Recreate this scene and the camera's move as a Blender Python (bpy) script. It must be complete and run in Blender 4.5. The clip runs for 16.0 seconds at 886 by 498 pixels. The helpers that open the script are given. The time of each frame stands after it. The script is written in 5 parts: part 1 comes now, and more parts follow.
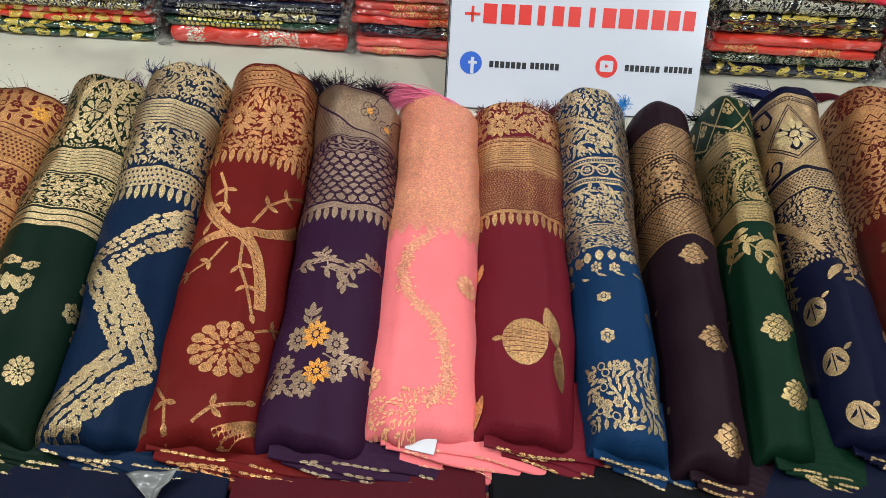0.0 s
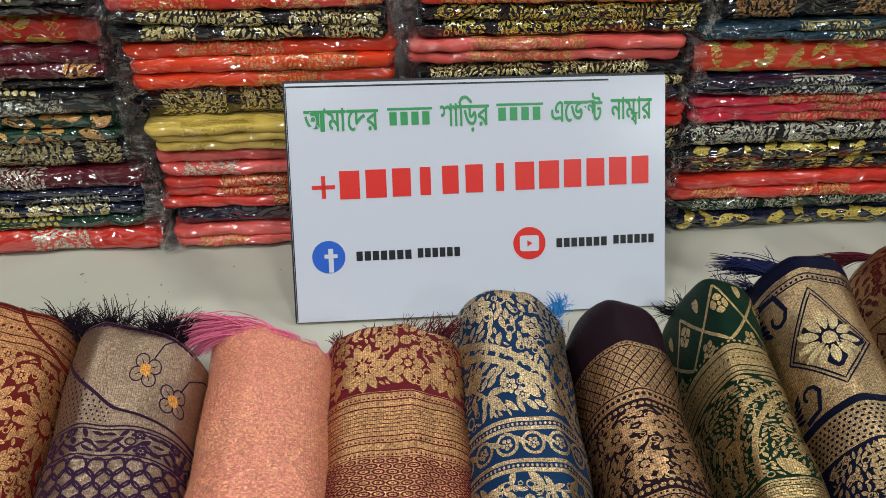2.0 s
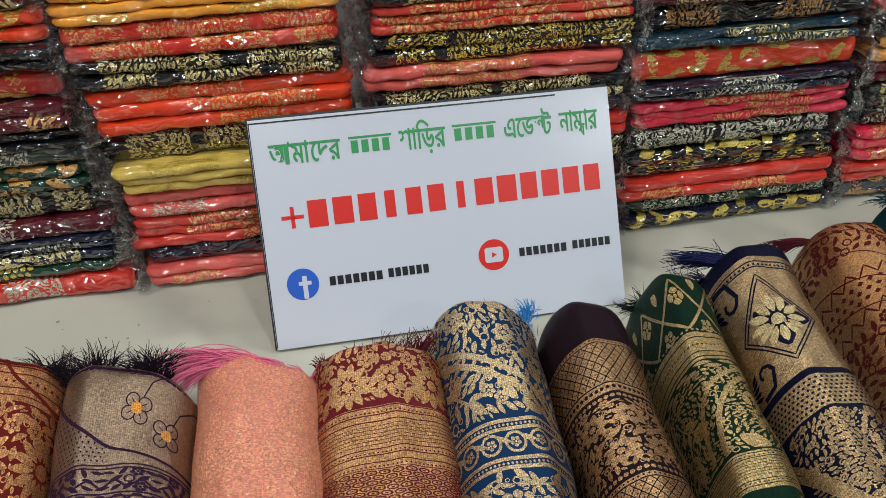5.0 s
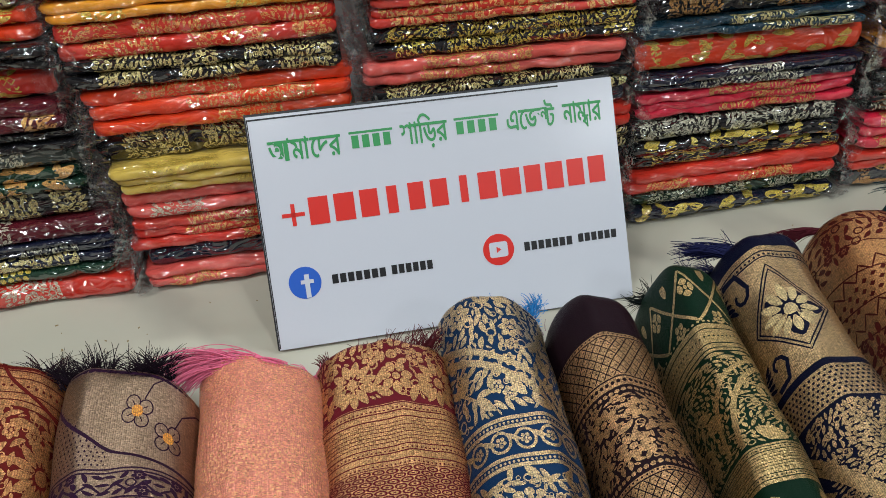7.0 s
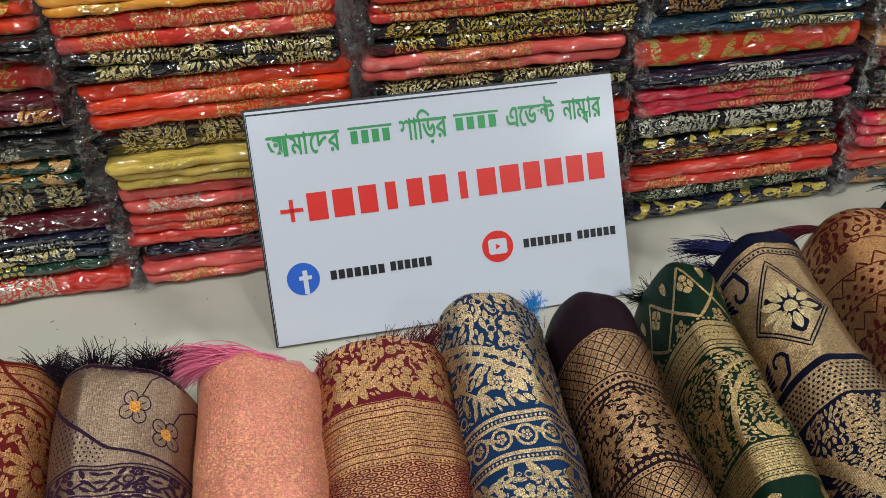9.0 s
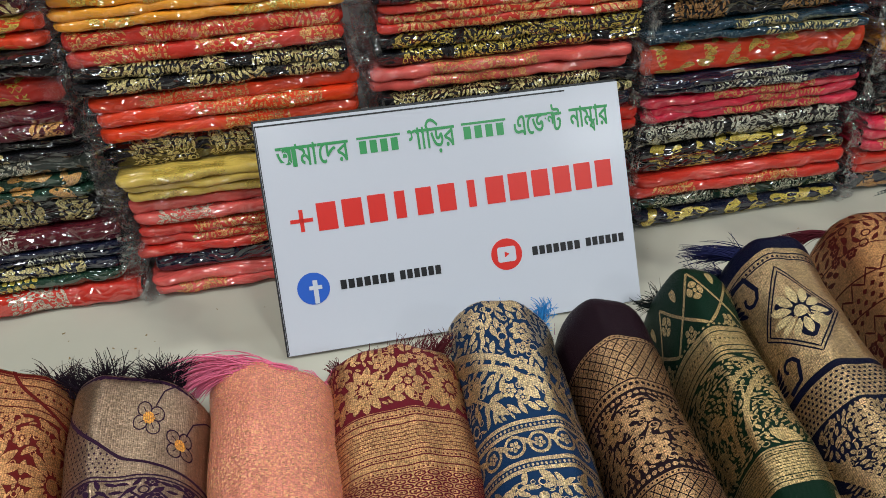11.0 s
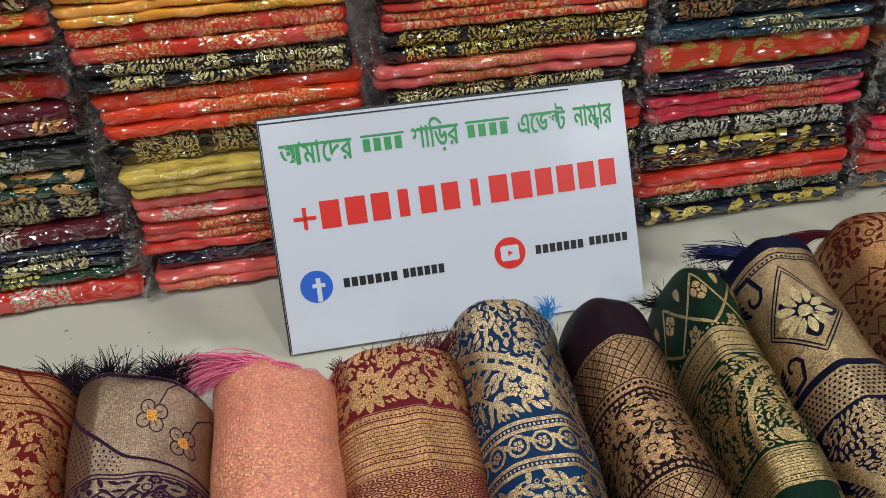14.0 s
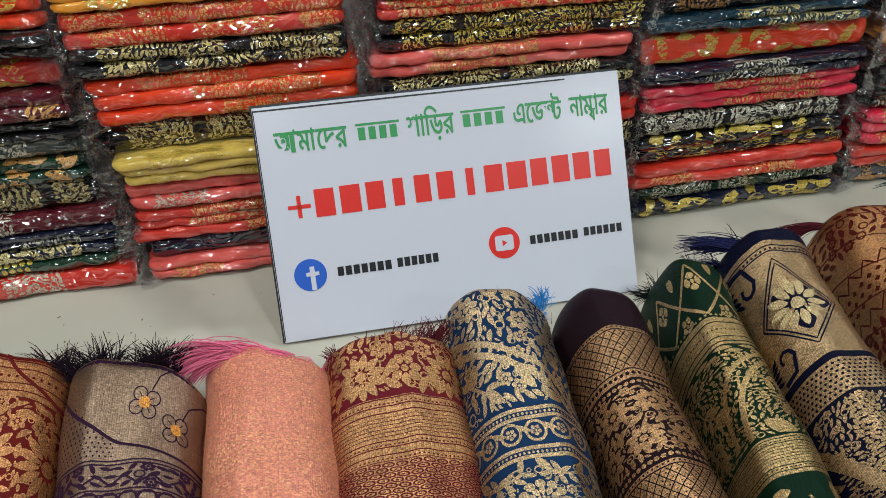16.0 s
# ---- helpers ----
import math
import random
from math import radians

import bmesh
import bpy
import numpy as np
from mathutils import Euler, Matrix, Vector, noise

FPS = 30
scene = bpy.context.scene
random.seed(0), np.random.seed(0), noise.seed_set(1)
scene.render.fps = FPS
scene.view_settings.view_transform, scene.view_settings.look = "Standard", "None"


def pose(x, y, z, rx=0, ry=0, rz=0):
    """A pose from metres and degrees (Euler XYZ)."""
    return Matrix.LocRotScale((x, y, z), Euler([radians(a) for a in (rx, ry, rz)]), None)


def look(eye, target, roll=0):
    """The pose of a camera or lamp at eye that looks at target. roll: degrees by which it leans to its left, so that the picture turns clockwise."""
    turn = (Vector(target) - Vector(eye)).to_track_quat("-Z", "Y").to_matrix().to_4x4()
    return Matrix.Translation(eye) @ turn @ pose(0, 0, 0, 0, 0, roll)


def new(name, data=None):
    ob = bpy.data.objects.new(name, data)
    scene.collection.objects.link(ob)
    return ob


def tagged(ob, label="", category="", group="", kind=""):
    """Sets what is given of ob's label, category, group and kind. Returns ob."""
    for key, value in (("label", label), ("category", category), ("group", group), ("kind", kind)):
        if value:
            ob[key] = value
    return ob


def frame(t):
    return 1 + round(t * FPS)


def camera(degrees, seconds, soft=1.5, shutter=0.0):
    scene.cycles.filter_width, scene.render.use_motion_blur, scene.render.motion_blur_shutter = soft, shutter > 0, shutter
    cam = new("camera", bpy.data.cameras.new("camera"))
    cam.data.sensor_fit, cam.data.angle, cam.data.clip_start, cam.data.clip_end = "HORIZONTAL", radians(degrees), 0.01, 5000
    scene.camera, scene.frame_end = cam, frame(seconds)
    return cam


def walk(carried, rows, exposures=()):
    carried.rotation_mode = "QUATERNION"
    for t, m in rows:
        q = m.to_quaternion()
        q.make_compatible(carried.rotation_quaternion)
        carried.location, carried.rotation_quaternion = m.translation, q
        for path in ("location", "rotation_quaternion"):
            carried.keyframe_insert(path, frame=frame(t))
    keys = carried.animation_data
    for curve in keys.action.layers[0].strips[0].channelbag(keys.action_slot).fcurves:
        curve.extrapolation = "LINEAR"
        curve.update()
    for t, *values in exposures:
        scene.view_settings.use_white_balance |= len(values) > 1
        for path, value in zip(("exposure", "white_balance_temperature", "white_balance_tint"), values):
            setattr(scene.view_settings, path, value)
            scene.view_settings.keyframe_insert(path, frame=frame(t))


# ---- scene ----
cam = camera(61.5, 16.0, soft=0.8)
PATH = [
    (0, (-0.051, 0.3, 0.78), (0.031, 1.74, -0.606), 4.9),
    (0.2, (0.035, 0.298, 0.753), (0.11, 1.753, -0.616), 4.7),
    (0.3, (0.064, 0.308, 0.743), (0.14, 1.778, -0.611), 4.6),
    (0.5, (0.079, 0.351, 0.715), (0.186, 1.851, -0.603), 5.3),
    (0.6, (0.09, 0.393, 0.711), (0.196, 1.9, -0.598), 4.6),
    (0.7, (0.091, 0.439, 0.703), (0.217, 1.959, -0.59), 5.1),
    (0.8, (0.103, 0.487, 0.696), (0.221, 2.025, -0.576), 4.9),
    (0.9, (0.113, 0.534, 0.697), (0.224, 2.082, -0.564), 4.3),
    (1, (0.119, 0.585, 0.694), (0.233, 2.145, -0.552), 4.0),
    (1.2, (0.149, 0.677, 0.675), (0.245, 2.268, -0.533), 2.6),
    (1.5, (0.129, 0.799, 0.618), (0.267, 2.407, -0.563), 2.7),
    (1.8, (0.138, 0.816, 0.613), (0.244, 2.427, -0.567), 0.6),
    (2, (0.111, 0.775, 0.62), (0.268, 2.4, -0.535), 0.8),
    (2.2, (0.123, 0.75, 0.634), (0.268, 2.377, -0.52), -0.5),
    (2.5, (0.1, 0.738, 0.633), (0.3, 2.366, -0.512), -0.4),
    (2.7, (0.087, 0.752, 0.629), (0.307, 2.376, -0.518), -1.0),
    (3, (0.084, 0.758, 0.625), (0.337, 2.388, -0.507), -0.9),
    (3.2, (0.098, 0.753, 0.648), (0.355, 2.381, -0.486), -2.0),
    (3.5, (0.108, 0.729, 0.656), (0.386, 2.362, -0.464), -1.1),
    (3.7, (0.134, 0.738, 0.636), (0.377, 2.376, -0.485), -2.3),
    (4, (0.112, 0.737, 0.636), (0.405, 2.374, -0.474), -1.0),
    (4.5, (0.096, 0.739, 0.646), (0.378, 2.373, -0.472), -1.3),
    (7, (0.092, 0.752, 0.628), (0.361, 2.391, -0.485), -2.8),
    (7.5, (0.091, 0.752, 0.628), (0.365, 2.39, -0.486), -2.8),
    (8, (0.091, 0.752, 0.628), (0.371, 2.389, -0.485), -2.6),
    (8.5, (0.092, 0.753, 0.625), (0.376, 2.39, -0.488), -2.4),
    (9, (0.085, 0.754, 0.623), (0.371, 2.39, -0.492), -2.3),
    (11.5, (0.077, 0.753, 0.627), (0.357, 2.405, -0.465), -3.1),
    (12, (0.077, 0.753, 0.628), (0.359, 2.406, -0.462), -3.0),
    (12.5, (0.078, 0.754, 0.625), (0.36, 2.407, -0.465), -3.0),
    (13, (0.075, 0.754, 0.627), (0.354, 2.407, -0.465), -3.0),
    (13.5, (0.074, 0.755, 0.625), (0.355, 2.405, -0.469), -2.8),
    (14, (0.073, 0.755, 0.625), (0.353, 2.402, -0.475), -2.8),
    (14.5, (0.071, 0.756, 0.625), (0.35, 2.4, -0.478), -2.8),
    (15, (0.075, 0.755, 0.625), (0.357, 2.399, -0.479), -2.6),
    (15.5, (0.073, 0.754, 0.625), (0.362, 2.393, -0.485), -2.2),
    (16, (0.074, 0.755, 0.624), (0.363, 2.385, -0.499), -2.1),
]
walk(cam, [(t, look(eye, target, roll)) for t, eye, target, roll in PATH], [(0.0, 0.89), (0.8, 0.87), (1.6, 0.62), (3.0, 0.545), (16.0, 0.545)])

# ---- light: ceiling lamps of the shop, weak fill from the rest of the room ----
world = bpy.data.worlds.new("shop_air")
scene.world = world
world.use_nodes = True
world.node_tree.nodes["Background"].inputs[0].default_value = (0.9, 0.95, 1.0, 1)
world.node_tree.nodes["Background"].inputs[1].default_value = 0.01


def ceiling_lamp(x, y, power, size=0.3, colour=(0.905, 0.975, 0.985)):
    data = bpy.data.lights.new("ceiling_lamp", "AREA")
    data.shape, data.size, data.energy, data.color = "DISK", size, power, colour
    ob = new("ceiling_lamp", data)
    ob.matrix_world = look((x, y, 2.17), (x, y, 0))
    return ob


for lx, ly, lp, ls in ((-1.5, 0.75, 20, 0.45), (-0.45, 1.0, 9, 0.3), (1.1, 2.1, 11, 0.35), (1.9, -1.6, 13, 0.3), (-1.9, -0.9, 11, 0.4), (-0.3, -0.9, 8, 0.36), (1.0, -0.3, 20, 0.35), (2.0, 1.1, 13, 0.4)):
    ceiling_lamp(lx, ly, lp, ls)

# ---- materials ----


class Nodes:
    """Small wrapper round a material's node tree."""

    def __init__(self, name):
        self.mat = bpy.data.materials.new(name)
        self.mat.use_nodes = True
        self.tree = self.mat.node_tree
        self.bsdf = self.tree.nodes["Principled BSDF"]
        self.out = self.tree.nodes["Material Output"]

    def add(self, kind, **values):
        n = self.tree.nodes.new(kind)
        for k, v in values.items():
            if k in ("operation", "blend_type", "data_type", "wave_type", "bands_direction", "feature", "noise_dimensions", "wave_profile"):
                if k == "operation":
                    n.operation = v
                elif k == "blend_type":
                    n.blend_type = v
                elif k == "data_type":
                    n.data_type = v
                elif k == "wave_type":
                    n.wave_type = v
                elif k == "bands_direction":
                    n.bands_direction = v
                elif k == "feature":
                    n.feature = v
                elif k == "wave_profile":
                    n.wave_profile = v
                else:
                    n.noise_dimensions = v
            else:
                n.inputs[k.replace("_", " ")].default_value = v
        return n

    def link(self, a, out, b, inp):
        self.tree.links.new(a.outputs[out], b.inputs[inp])

    def math(self, op, a, b):
        n = self.tree.nodes.new("ShaderNodeMath")
        n.operation = op
        for i, v in enumerate((a, b)):
            if isinstance(v, (int, float)):
                n.inputs[i].default_value = v
            else:
                self.tree.links.new(v, n.inputs[i])
        return n.outputs[0]

    def mix(self, fac, a, b):
        n = self.tree.nodes.new("ShaderNodeMix")
        n.data_type = "RGBA"
        if isinstance(fac, (int, float)):
            n.inputs[0].default_value = fac
        else:
            self.tree.links.new(fac, n.inputs[0])
        for i, v in ((6, a), (7, b)):
            if isinstance(v, tuple):
                n.inputs[i].default_value = (*v, 1)
            else:
                self.tree.links.new(v, n.inputs[i])
        return n.outputs[2]

    def bump(self, height, strength, distance):
        n = self.add("ShaderNodeBump", Strength=strength, Distance=distance)
        self.tree.links.new(height, n.inputs["Height"])
        self.tree.links.new(n.outputs[0], self.bsdf.inputs["Normal"])


def scaled(c, k):
    return tuple(min(1.0, v * k) for v in c)


def weave(nd, pitch):
    """Warp and weft threads in metres of cloth, from the cloth's own coordinates."""
    uv = nd.add("ShaderNodeUVMap")
    uv.uv_map = "cloth"
    a = nd.add("ShaderNodeTexWave", wave_type="BANDS", bands_direction="X", Scale=0.314 / pitch, Distortion=0.6, Detail=1.0)
    b = nd.add("ShaderNodeTexWave", wave_type="BANDS", bands_direction="Y", Scale=0.314 / pitch, Distortion=0.6, Detail=1.0)
    nd.link(uv, 0, a, 0), nd.link(uv, 0, b, 0)
    return uv, a, b


def crinkle_height(nd, tex, stretch, turn, scale):
    """Height of creased clear film: long flat facets with sharp edges between them, and fine waves."""
    run = nd.add("ShaderNodeMapping")
    run.inputs["Scale"].default_value = stretch
    run.inputs["Rotation"].default_value = (0.0, turn, 0.0)
    bend = nd.add("ShaderNodeTexNoise", Scale=16.0, Detail=1.0)
    nd.link(tex, "Object", bend, 0)
    away = nd.add("ShaderNodeVectorMath")
    away.operation = "MULTIPLY_ADD"
    nd.link(bend, "Color", away, 0)
    away.inputs[1].default_value = (0.05, 0.05, 0.05)
    nd.link(tex, "Object", away, 2)
    nd.tree.links.new(away.outputs[0], run.inputs[0])
    facet = nd.add("ShaderNodeTexVoronoi", feature="F1", Scale=scale)
    nd.link(run, 0, facet, 0)
    small = nd.add("ShaderNodeTexVoronoi", feature="F1", Scale=scale * 2.6)
    nd.link(run, 0, small, 0)
    wave = nd.add("ShaderNodeTexNoise", Scale=scale * 0.5, Detail=0.0)
    nd.link(run, 0, wave, 0)
    h = nd.math("ADD", facet.outputs["Distance"], nd.math("MULTIPLY", small.outputs["Distance"], 0.42))
    return nd.math("ADD", h, nd.math("MULTIPLY", wave.outputs[0], 1.4))


def film_coat(nd):
    """Clear bag drawn tight over cloth: a glossy coat with its own creases."""
    tex = nd.add("ShaderNodeTexCoord")
    bump = nd.add("ShaderNodeBump", Strength=1.0, Distance=0.011)
    nd.tree.links.new(crinkle_height(nd, tex, (0.32, 1.0, 1.0), 0.35, 48.0), bump.inputs["Height"])
    nd.tree.links.new(bump.outputs[0], nd.bsdf.inputs["Coat Normal"])
    nd.bsdf.inputs["Coat Weight"].default_value = 1.0
    nd.bsdf.inputs["Coat Roughness"].default_value = 0.09
    nd.bsdf.inputs["Coat IOR"].default_value = 2.0


def silk(name, colour, rough=0.45, sheen=0.0, slub=0.18):
    nd = Nodes(name)
    uv, a, b = weave(nd, 0.0009)
    both = nd.math("MULTIPLY", a.outputs["Fac"], b.outputs["Fac"])
    cloud = nd.add("ShaderNodeTexNoise", Scale=14.0, Detail=4.0, Roughness=0.6)
    nd.link(uv, 0, cloud, 0)
    fine = nd.add("ShaderNodeTexNoise", Scale=420.0, Detail=2.0)
    nd.link(uv, 0, fine, 0)
    c = nd.mix(cloud.outputs[0], scaled(colour, 1 - slub), scaled(colour, 1 + slub))
    c = nd.mix(nd.math("MULTIPLY", both, 0.35), c, scaled(colour, 1.5))
    c = nd.mix(nd.math("MULTIPLY", fine.outputs[0], 0.25), c, scaled(colour, 0.55))
    nd.tree.links.new(c, nd.bsdf.inputs["Base Color"])
    nd.bsdf.inputs["Roughness"].default_value = rough
    nd.bsdf.inputs["Sheen Weight"].default_value = sheen
    nd.bsdf.inputs["Sheen Roughness"].default_value = 0.4
    nd.bsdf.inputs["Sheen Tint"].default_value = (*scaled(colour, 3.0), 1)
    nd.bsdf.inputs["Specular IOR Level"].default_value = 0.06
    slack = nd.add("ShaderNodeMapping")
    slack.inputs["Scale"].default_value = (1.0, 0.3, 1.0)
    slack.inputs["Rotation"].default_value = (0.0, 0.0, 0.3)
    nd.link(uv, 0, slack, 0)
    crease = nd.add("ShaderNodeTexNoise", Scale=38.0, Detail=3.0, Roughness=0.55, Distortion=0.8)
    nd.link(slack, 0, crease, 0)
    nd.bump(nd.math("ADD", nd.math("ADD", both, fine.outputs[0]), nd.math("MULTIPLY", crease.outputs[0], 9.0)), 0.4, 0.0006)
    return nd.mat


def zari(name, colour, ground, metal=0.82, rough=0.3, pitch=0.0013, show=0.6):
    """Metal thread woven into cloth: short bright floats of thread with the dark ground between them."""
    nd = Nodes(name)
    uv, a, b = weave(nd, pitch)
    cloud = nd.add("ShaderNodeTexNoise", Scale=55.0, Detail=3.0, Roughness=0.7)
    nd.link(uv, 0, cloud, 0)
    stretch = nd.add("ShaderNodeMapping")
    stretch.inputs["Scale"].default_value = (0.62, 1.25, 1.0)
    nd.link(uv, 0, stretch, 0)
    floats = nd.add("ShaderNodeTexVoronoi", Scale=1.0 / pitch, Randomness=0.4)
    nd.link(stretch, 0, floats, 0)
    each = nd.add("ShaderNodeSeparateColor")
    nd.link(floats, "Color", each, 0)
    c = nd.mix(cloud.outputs[0], scaled(colour, 0.8), scaled(colour, 1.25))
    c = nd.mix(nd.math("MULTIPLY", nd.math("POWER", each.outputs[0], 2.5), 0.8), c, scaled(colour, 1.9))
    edge = nd.math("MULTIPLY", nd.math("GREATER_THAN", floats.outputs["Distance"], 0.5), show)
    c = nd.mix(edge, c, scaled(ground, 1.2))
    low = nd.math("MULTIPLY", nd.math("LESS_THAN", each.outputs[1], 0.14), show)
    c = nd.mix(low, c, scaled(colour, 0.25))
    nd.tree.links.new(c, nd.bsdf.inputs["Base Color"])
    nd.bsdf.inputs["Metallic"].default_value = metal
    nd.bsdf.inputs["Roughness"].default_value = rough
    h = nd.math("SUBTRACT", nd.math("MULTIPLY", each.outputs[2], 0.8), floats.outputs["Distance"])
    nd.bump(nd.math("ADD", h, nd.math("MULTIPLY", cloud.outputs[0], 0.4)), 0.7, 0.001)
    return nd.mat


def plain(name, colour, rough=0.6, metal=0.0, scale=80.0, vary=0.12, bump=0.0, gloss=0.5):
    nd = Nodes(name)
    nd.bsdf.inputs["Specular IOR Level"].default_value = gloss
    tex = nd.add("ShaderNodeTexCoord")
    n = nd.add("ShaderNodeTexNoise", Scale=scale, Detail=4.0)
    nd.link(tex, "Object", n, 0)
    c = nd.mix(n.outputs[0], scaled(colour, 1 - vary), scaled(colour, 1 + vary))
    nd.tree.links.new(c, nd.bsdf.inputs["Base Color"])
    nd.bsdf.inputs["Roughness"].default_value = rough
    nd.bsdf.inputs["Metallic"].default_value = metal
    if bump:
        nd.bump(n.outputs[0], bump, 0.002)
    return nd.mat


def sheet_cloth():
    """Cream sheet with a faint grey marbled print and a few soil marks."""
    nd = Nodes("cream_sheet")
    tex = nd.add("ShaderNodeTexCoord")
    warp = nd.add("ShaderNodeTexNoise", Scale=2.2, Detail=5.0, Roughness=0.65)
    nd.link(tex, "Object", warp, 0)
    wave = nd.add("ShaderNodeTexWave", wave_type="BANDS", bands_direction="DIAGONAL", Scale=1.6, Distortion=9.0, Detail=4.0)
    wave.inputs["Detail Scale"].default_value = 1.2
    nd.link(tex, "Object", wave, 0)
    vein = nd.math("POWER", wave.outputs["Fac"], 7.0)
    spots = nd.add("ShaderNodeTexNoise", Scale=46.0, Detail=2.0)
    nd.link(tex, "Object", spots, 0)
    spot = nd.math("MULTIPLY", nd.math("GREATER_THAN", spots.outputs[0], 0.77), 0.45)
    c = nd.mix(warp.outputs[0], (0.41, 0.39, 0.315), (0.53, 0.505, 0.42))
    c = nd.mix(nd.math("MULTIPLY", vein, 0.4), c, (0.27, 0.25, 0.215))
    c = nd.mix(spot, c, (0.35, 0.26, 0.12))
    nd.tree.links.new(c, nd.bsdf.inputs["Base Color"])
    nd.bsdf.inputs["Roughness"].default_value = 0.5
    thread = nd.add("ShaderNodeTexNoise", Scale=700.0, Detail=2.0)
    nd.link(tex, "Object", thread, 0)
    nd.bump(nd.math("ADD", warp.outputs[0], nd.math("MULTIPLY", thread.outputs[0], 0.15)), 0.25, 0.004)
    return nd.mat


def film_plastic(name="clear_film"):
    """Loose gathered film: mostly see-through, glossy by Fresnel."""
    nd = Nodes(name)
    tree = nd.tree
    tex = nd.add("ShaderNodeTexCoord")
    bump = nd.add("ShaderNodeBump", Strength=1.0, Distance=0.007)
    tree.links.new(crinkle_height(nd, tex, (1.0, 1.0, 0.45), 0.5, 55.0), bump.inputs["Height"])
    gloss = nd.add("ShaderNodeBsdfGlossy", Roughness=0.1)
    tree.links.new(bump.outputs[0], gloss.inputs["Normal"])
    gloss.inputs["Color"].default_value = (1, 1, 1, 1)
    clear = nd.add("ShaderNodeBsdfTransparent")
    clear.inputs["Color"].default_value = (0.97, 0.97, 0.98, 1)
    milk = nd.add("ShaderNodeBsdfDiffuse")
    milk.inputs["Color"].default_value = (0.8, 0.82, 0.85, 1)
    thin = tree.nodes.new("ShaderNodeMixShader")
    thin.inputs[0].default_value = 0.006
    tree.links.new(clear.outputs[0], thin.inputs[1]), tree.links.new(milk.outputs[0], thin.inputs[2])
    fres = nd.add("ShaderNodeFresnel", IOR=1.45)
    fac = nd.math("MINIMUM", nd.math("MULTIPLY", fres.outputs[0], 1.5), 0.28)
    top = tree.nodes.new("ShaderNodeMixShader")
    tree.links.new(fac, top.inputs[0])
    tree.links.new(thin.outputs[0], top.inputs[1]), tree.links.new(gloss.outputs[0], top.inputs[2])
    tree.links.new(top.outputs[0], nd.out.inputs[0])
    return nd.mat


FILM = film_plastic()
SHEET = sheet_cloth()
WALL = plain("painted_wall", (0.16, 0.13, 0.12), 0.7, scale=6)
CEIL = plain("dim_ceiling", (0.30, 0.29, 0.28), 0.8, scale=5)
FLOOR = plain("grey_tile_floor", (0.2, 0.19, 0.18), 0.35, scale=4)
SHELF = plain("dark_shelf_board", (0.05, 0.035, 0.025), 0.5, scale=20)
PALE = (0.57, 0.41, 0.215)
GOLD = (0.58, 0.38, 0.15)
COPPER = (0.62, 0.29, 0.11)
SILVER = (0.55, 0.53, 0.45)

# ---- building blocks ----


def link_mesh(name, verts, faces, material, parent=None, uvs=None, label="", smooth=True):
    me = bpy.data.meshes.new(name)
    me.from_pydata([tuple(float(c) for c in v) for v in verts], [], faces)
    if uvs is not None:
        lay = me.uv_layers.new(name="cloth")
        idx = np.empty(len(me.loops), dtype=np.int32)
        me.loops.foreach_get("vertex_index", idx)
        lay.data.foreach_set("uv", np.asarray(uvs, dtype=np.float32)[idx].ravel())
    if smooth:
        me.polygons.foreach_set("use_smooth", [True] * len(me.polygons))
    me.materials.append(material)
    me.update()
    ob = new(name, me)
    if parent is not None:
        ob.parent = parent
    if label:
        tagged(ob, label)
    return ob


def part(name, bm, material, parent=None, label="", smooth=False):
    me = bpy.data.meshes.new(name)
    bm.normal_update()
    bm.to_mesh(me)
    bm.free()
    if smooth:
        me.polygons.foreach_set("use_smooth", [True] * len(me.polygons))
    me.materials.append(material)
    ob = new(name, me)
    if parent is not None:
        ob.parent = parent
    if label:
        tagged(ob, label)
    return ob


def thing(name, at, label, category, group="", kind=""):
    ob = new(name)
    ob.location = at
    ob.empty_display_size = 0.02
    return tagged(ob, label, category, group, kind)


def box(bm, lo, hi, bevel=0.0):
    g = bmesh.ops.create_cube(bm, size=1.0)
    for v in g["verts"]:
        v.co = Vector([lo[i] + (v.co[i] + 0.5) * (hi[i] - lo[i]) for i in range(3)])
    if bevel:
        es = list({e for v in g["verts"] for e in v.link_edges})
        bmesh.ops.bevel(bm, geom=es, offset=bevel, segments=2, affect="EDGES", profile=0.7)


def grid_faces(nu, nv):
    return [(i * nv + j, i * nv + j + 1, (i + 1) * nv + j + 1, (i + 1) * nv + j) for i in range(nu - 1) for j in range(nv - 1)]


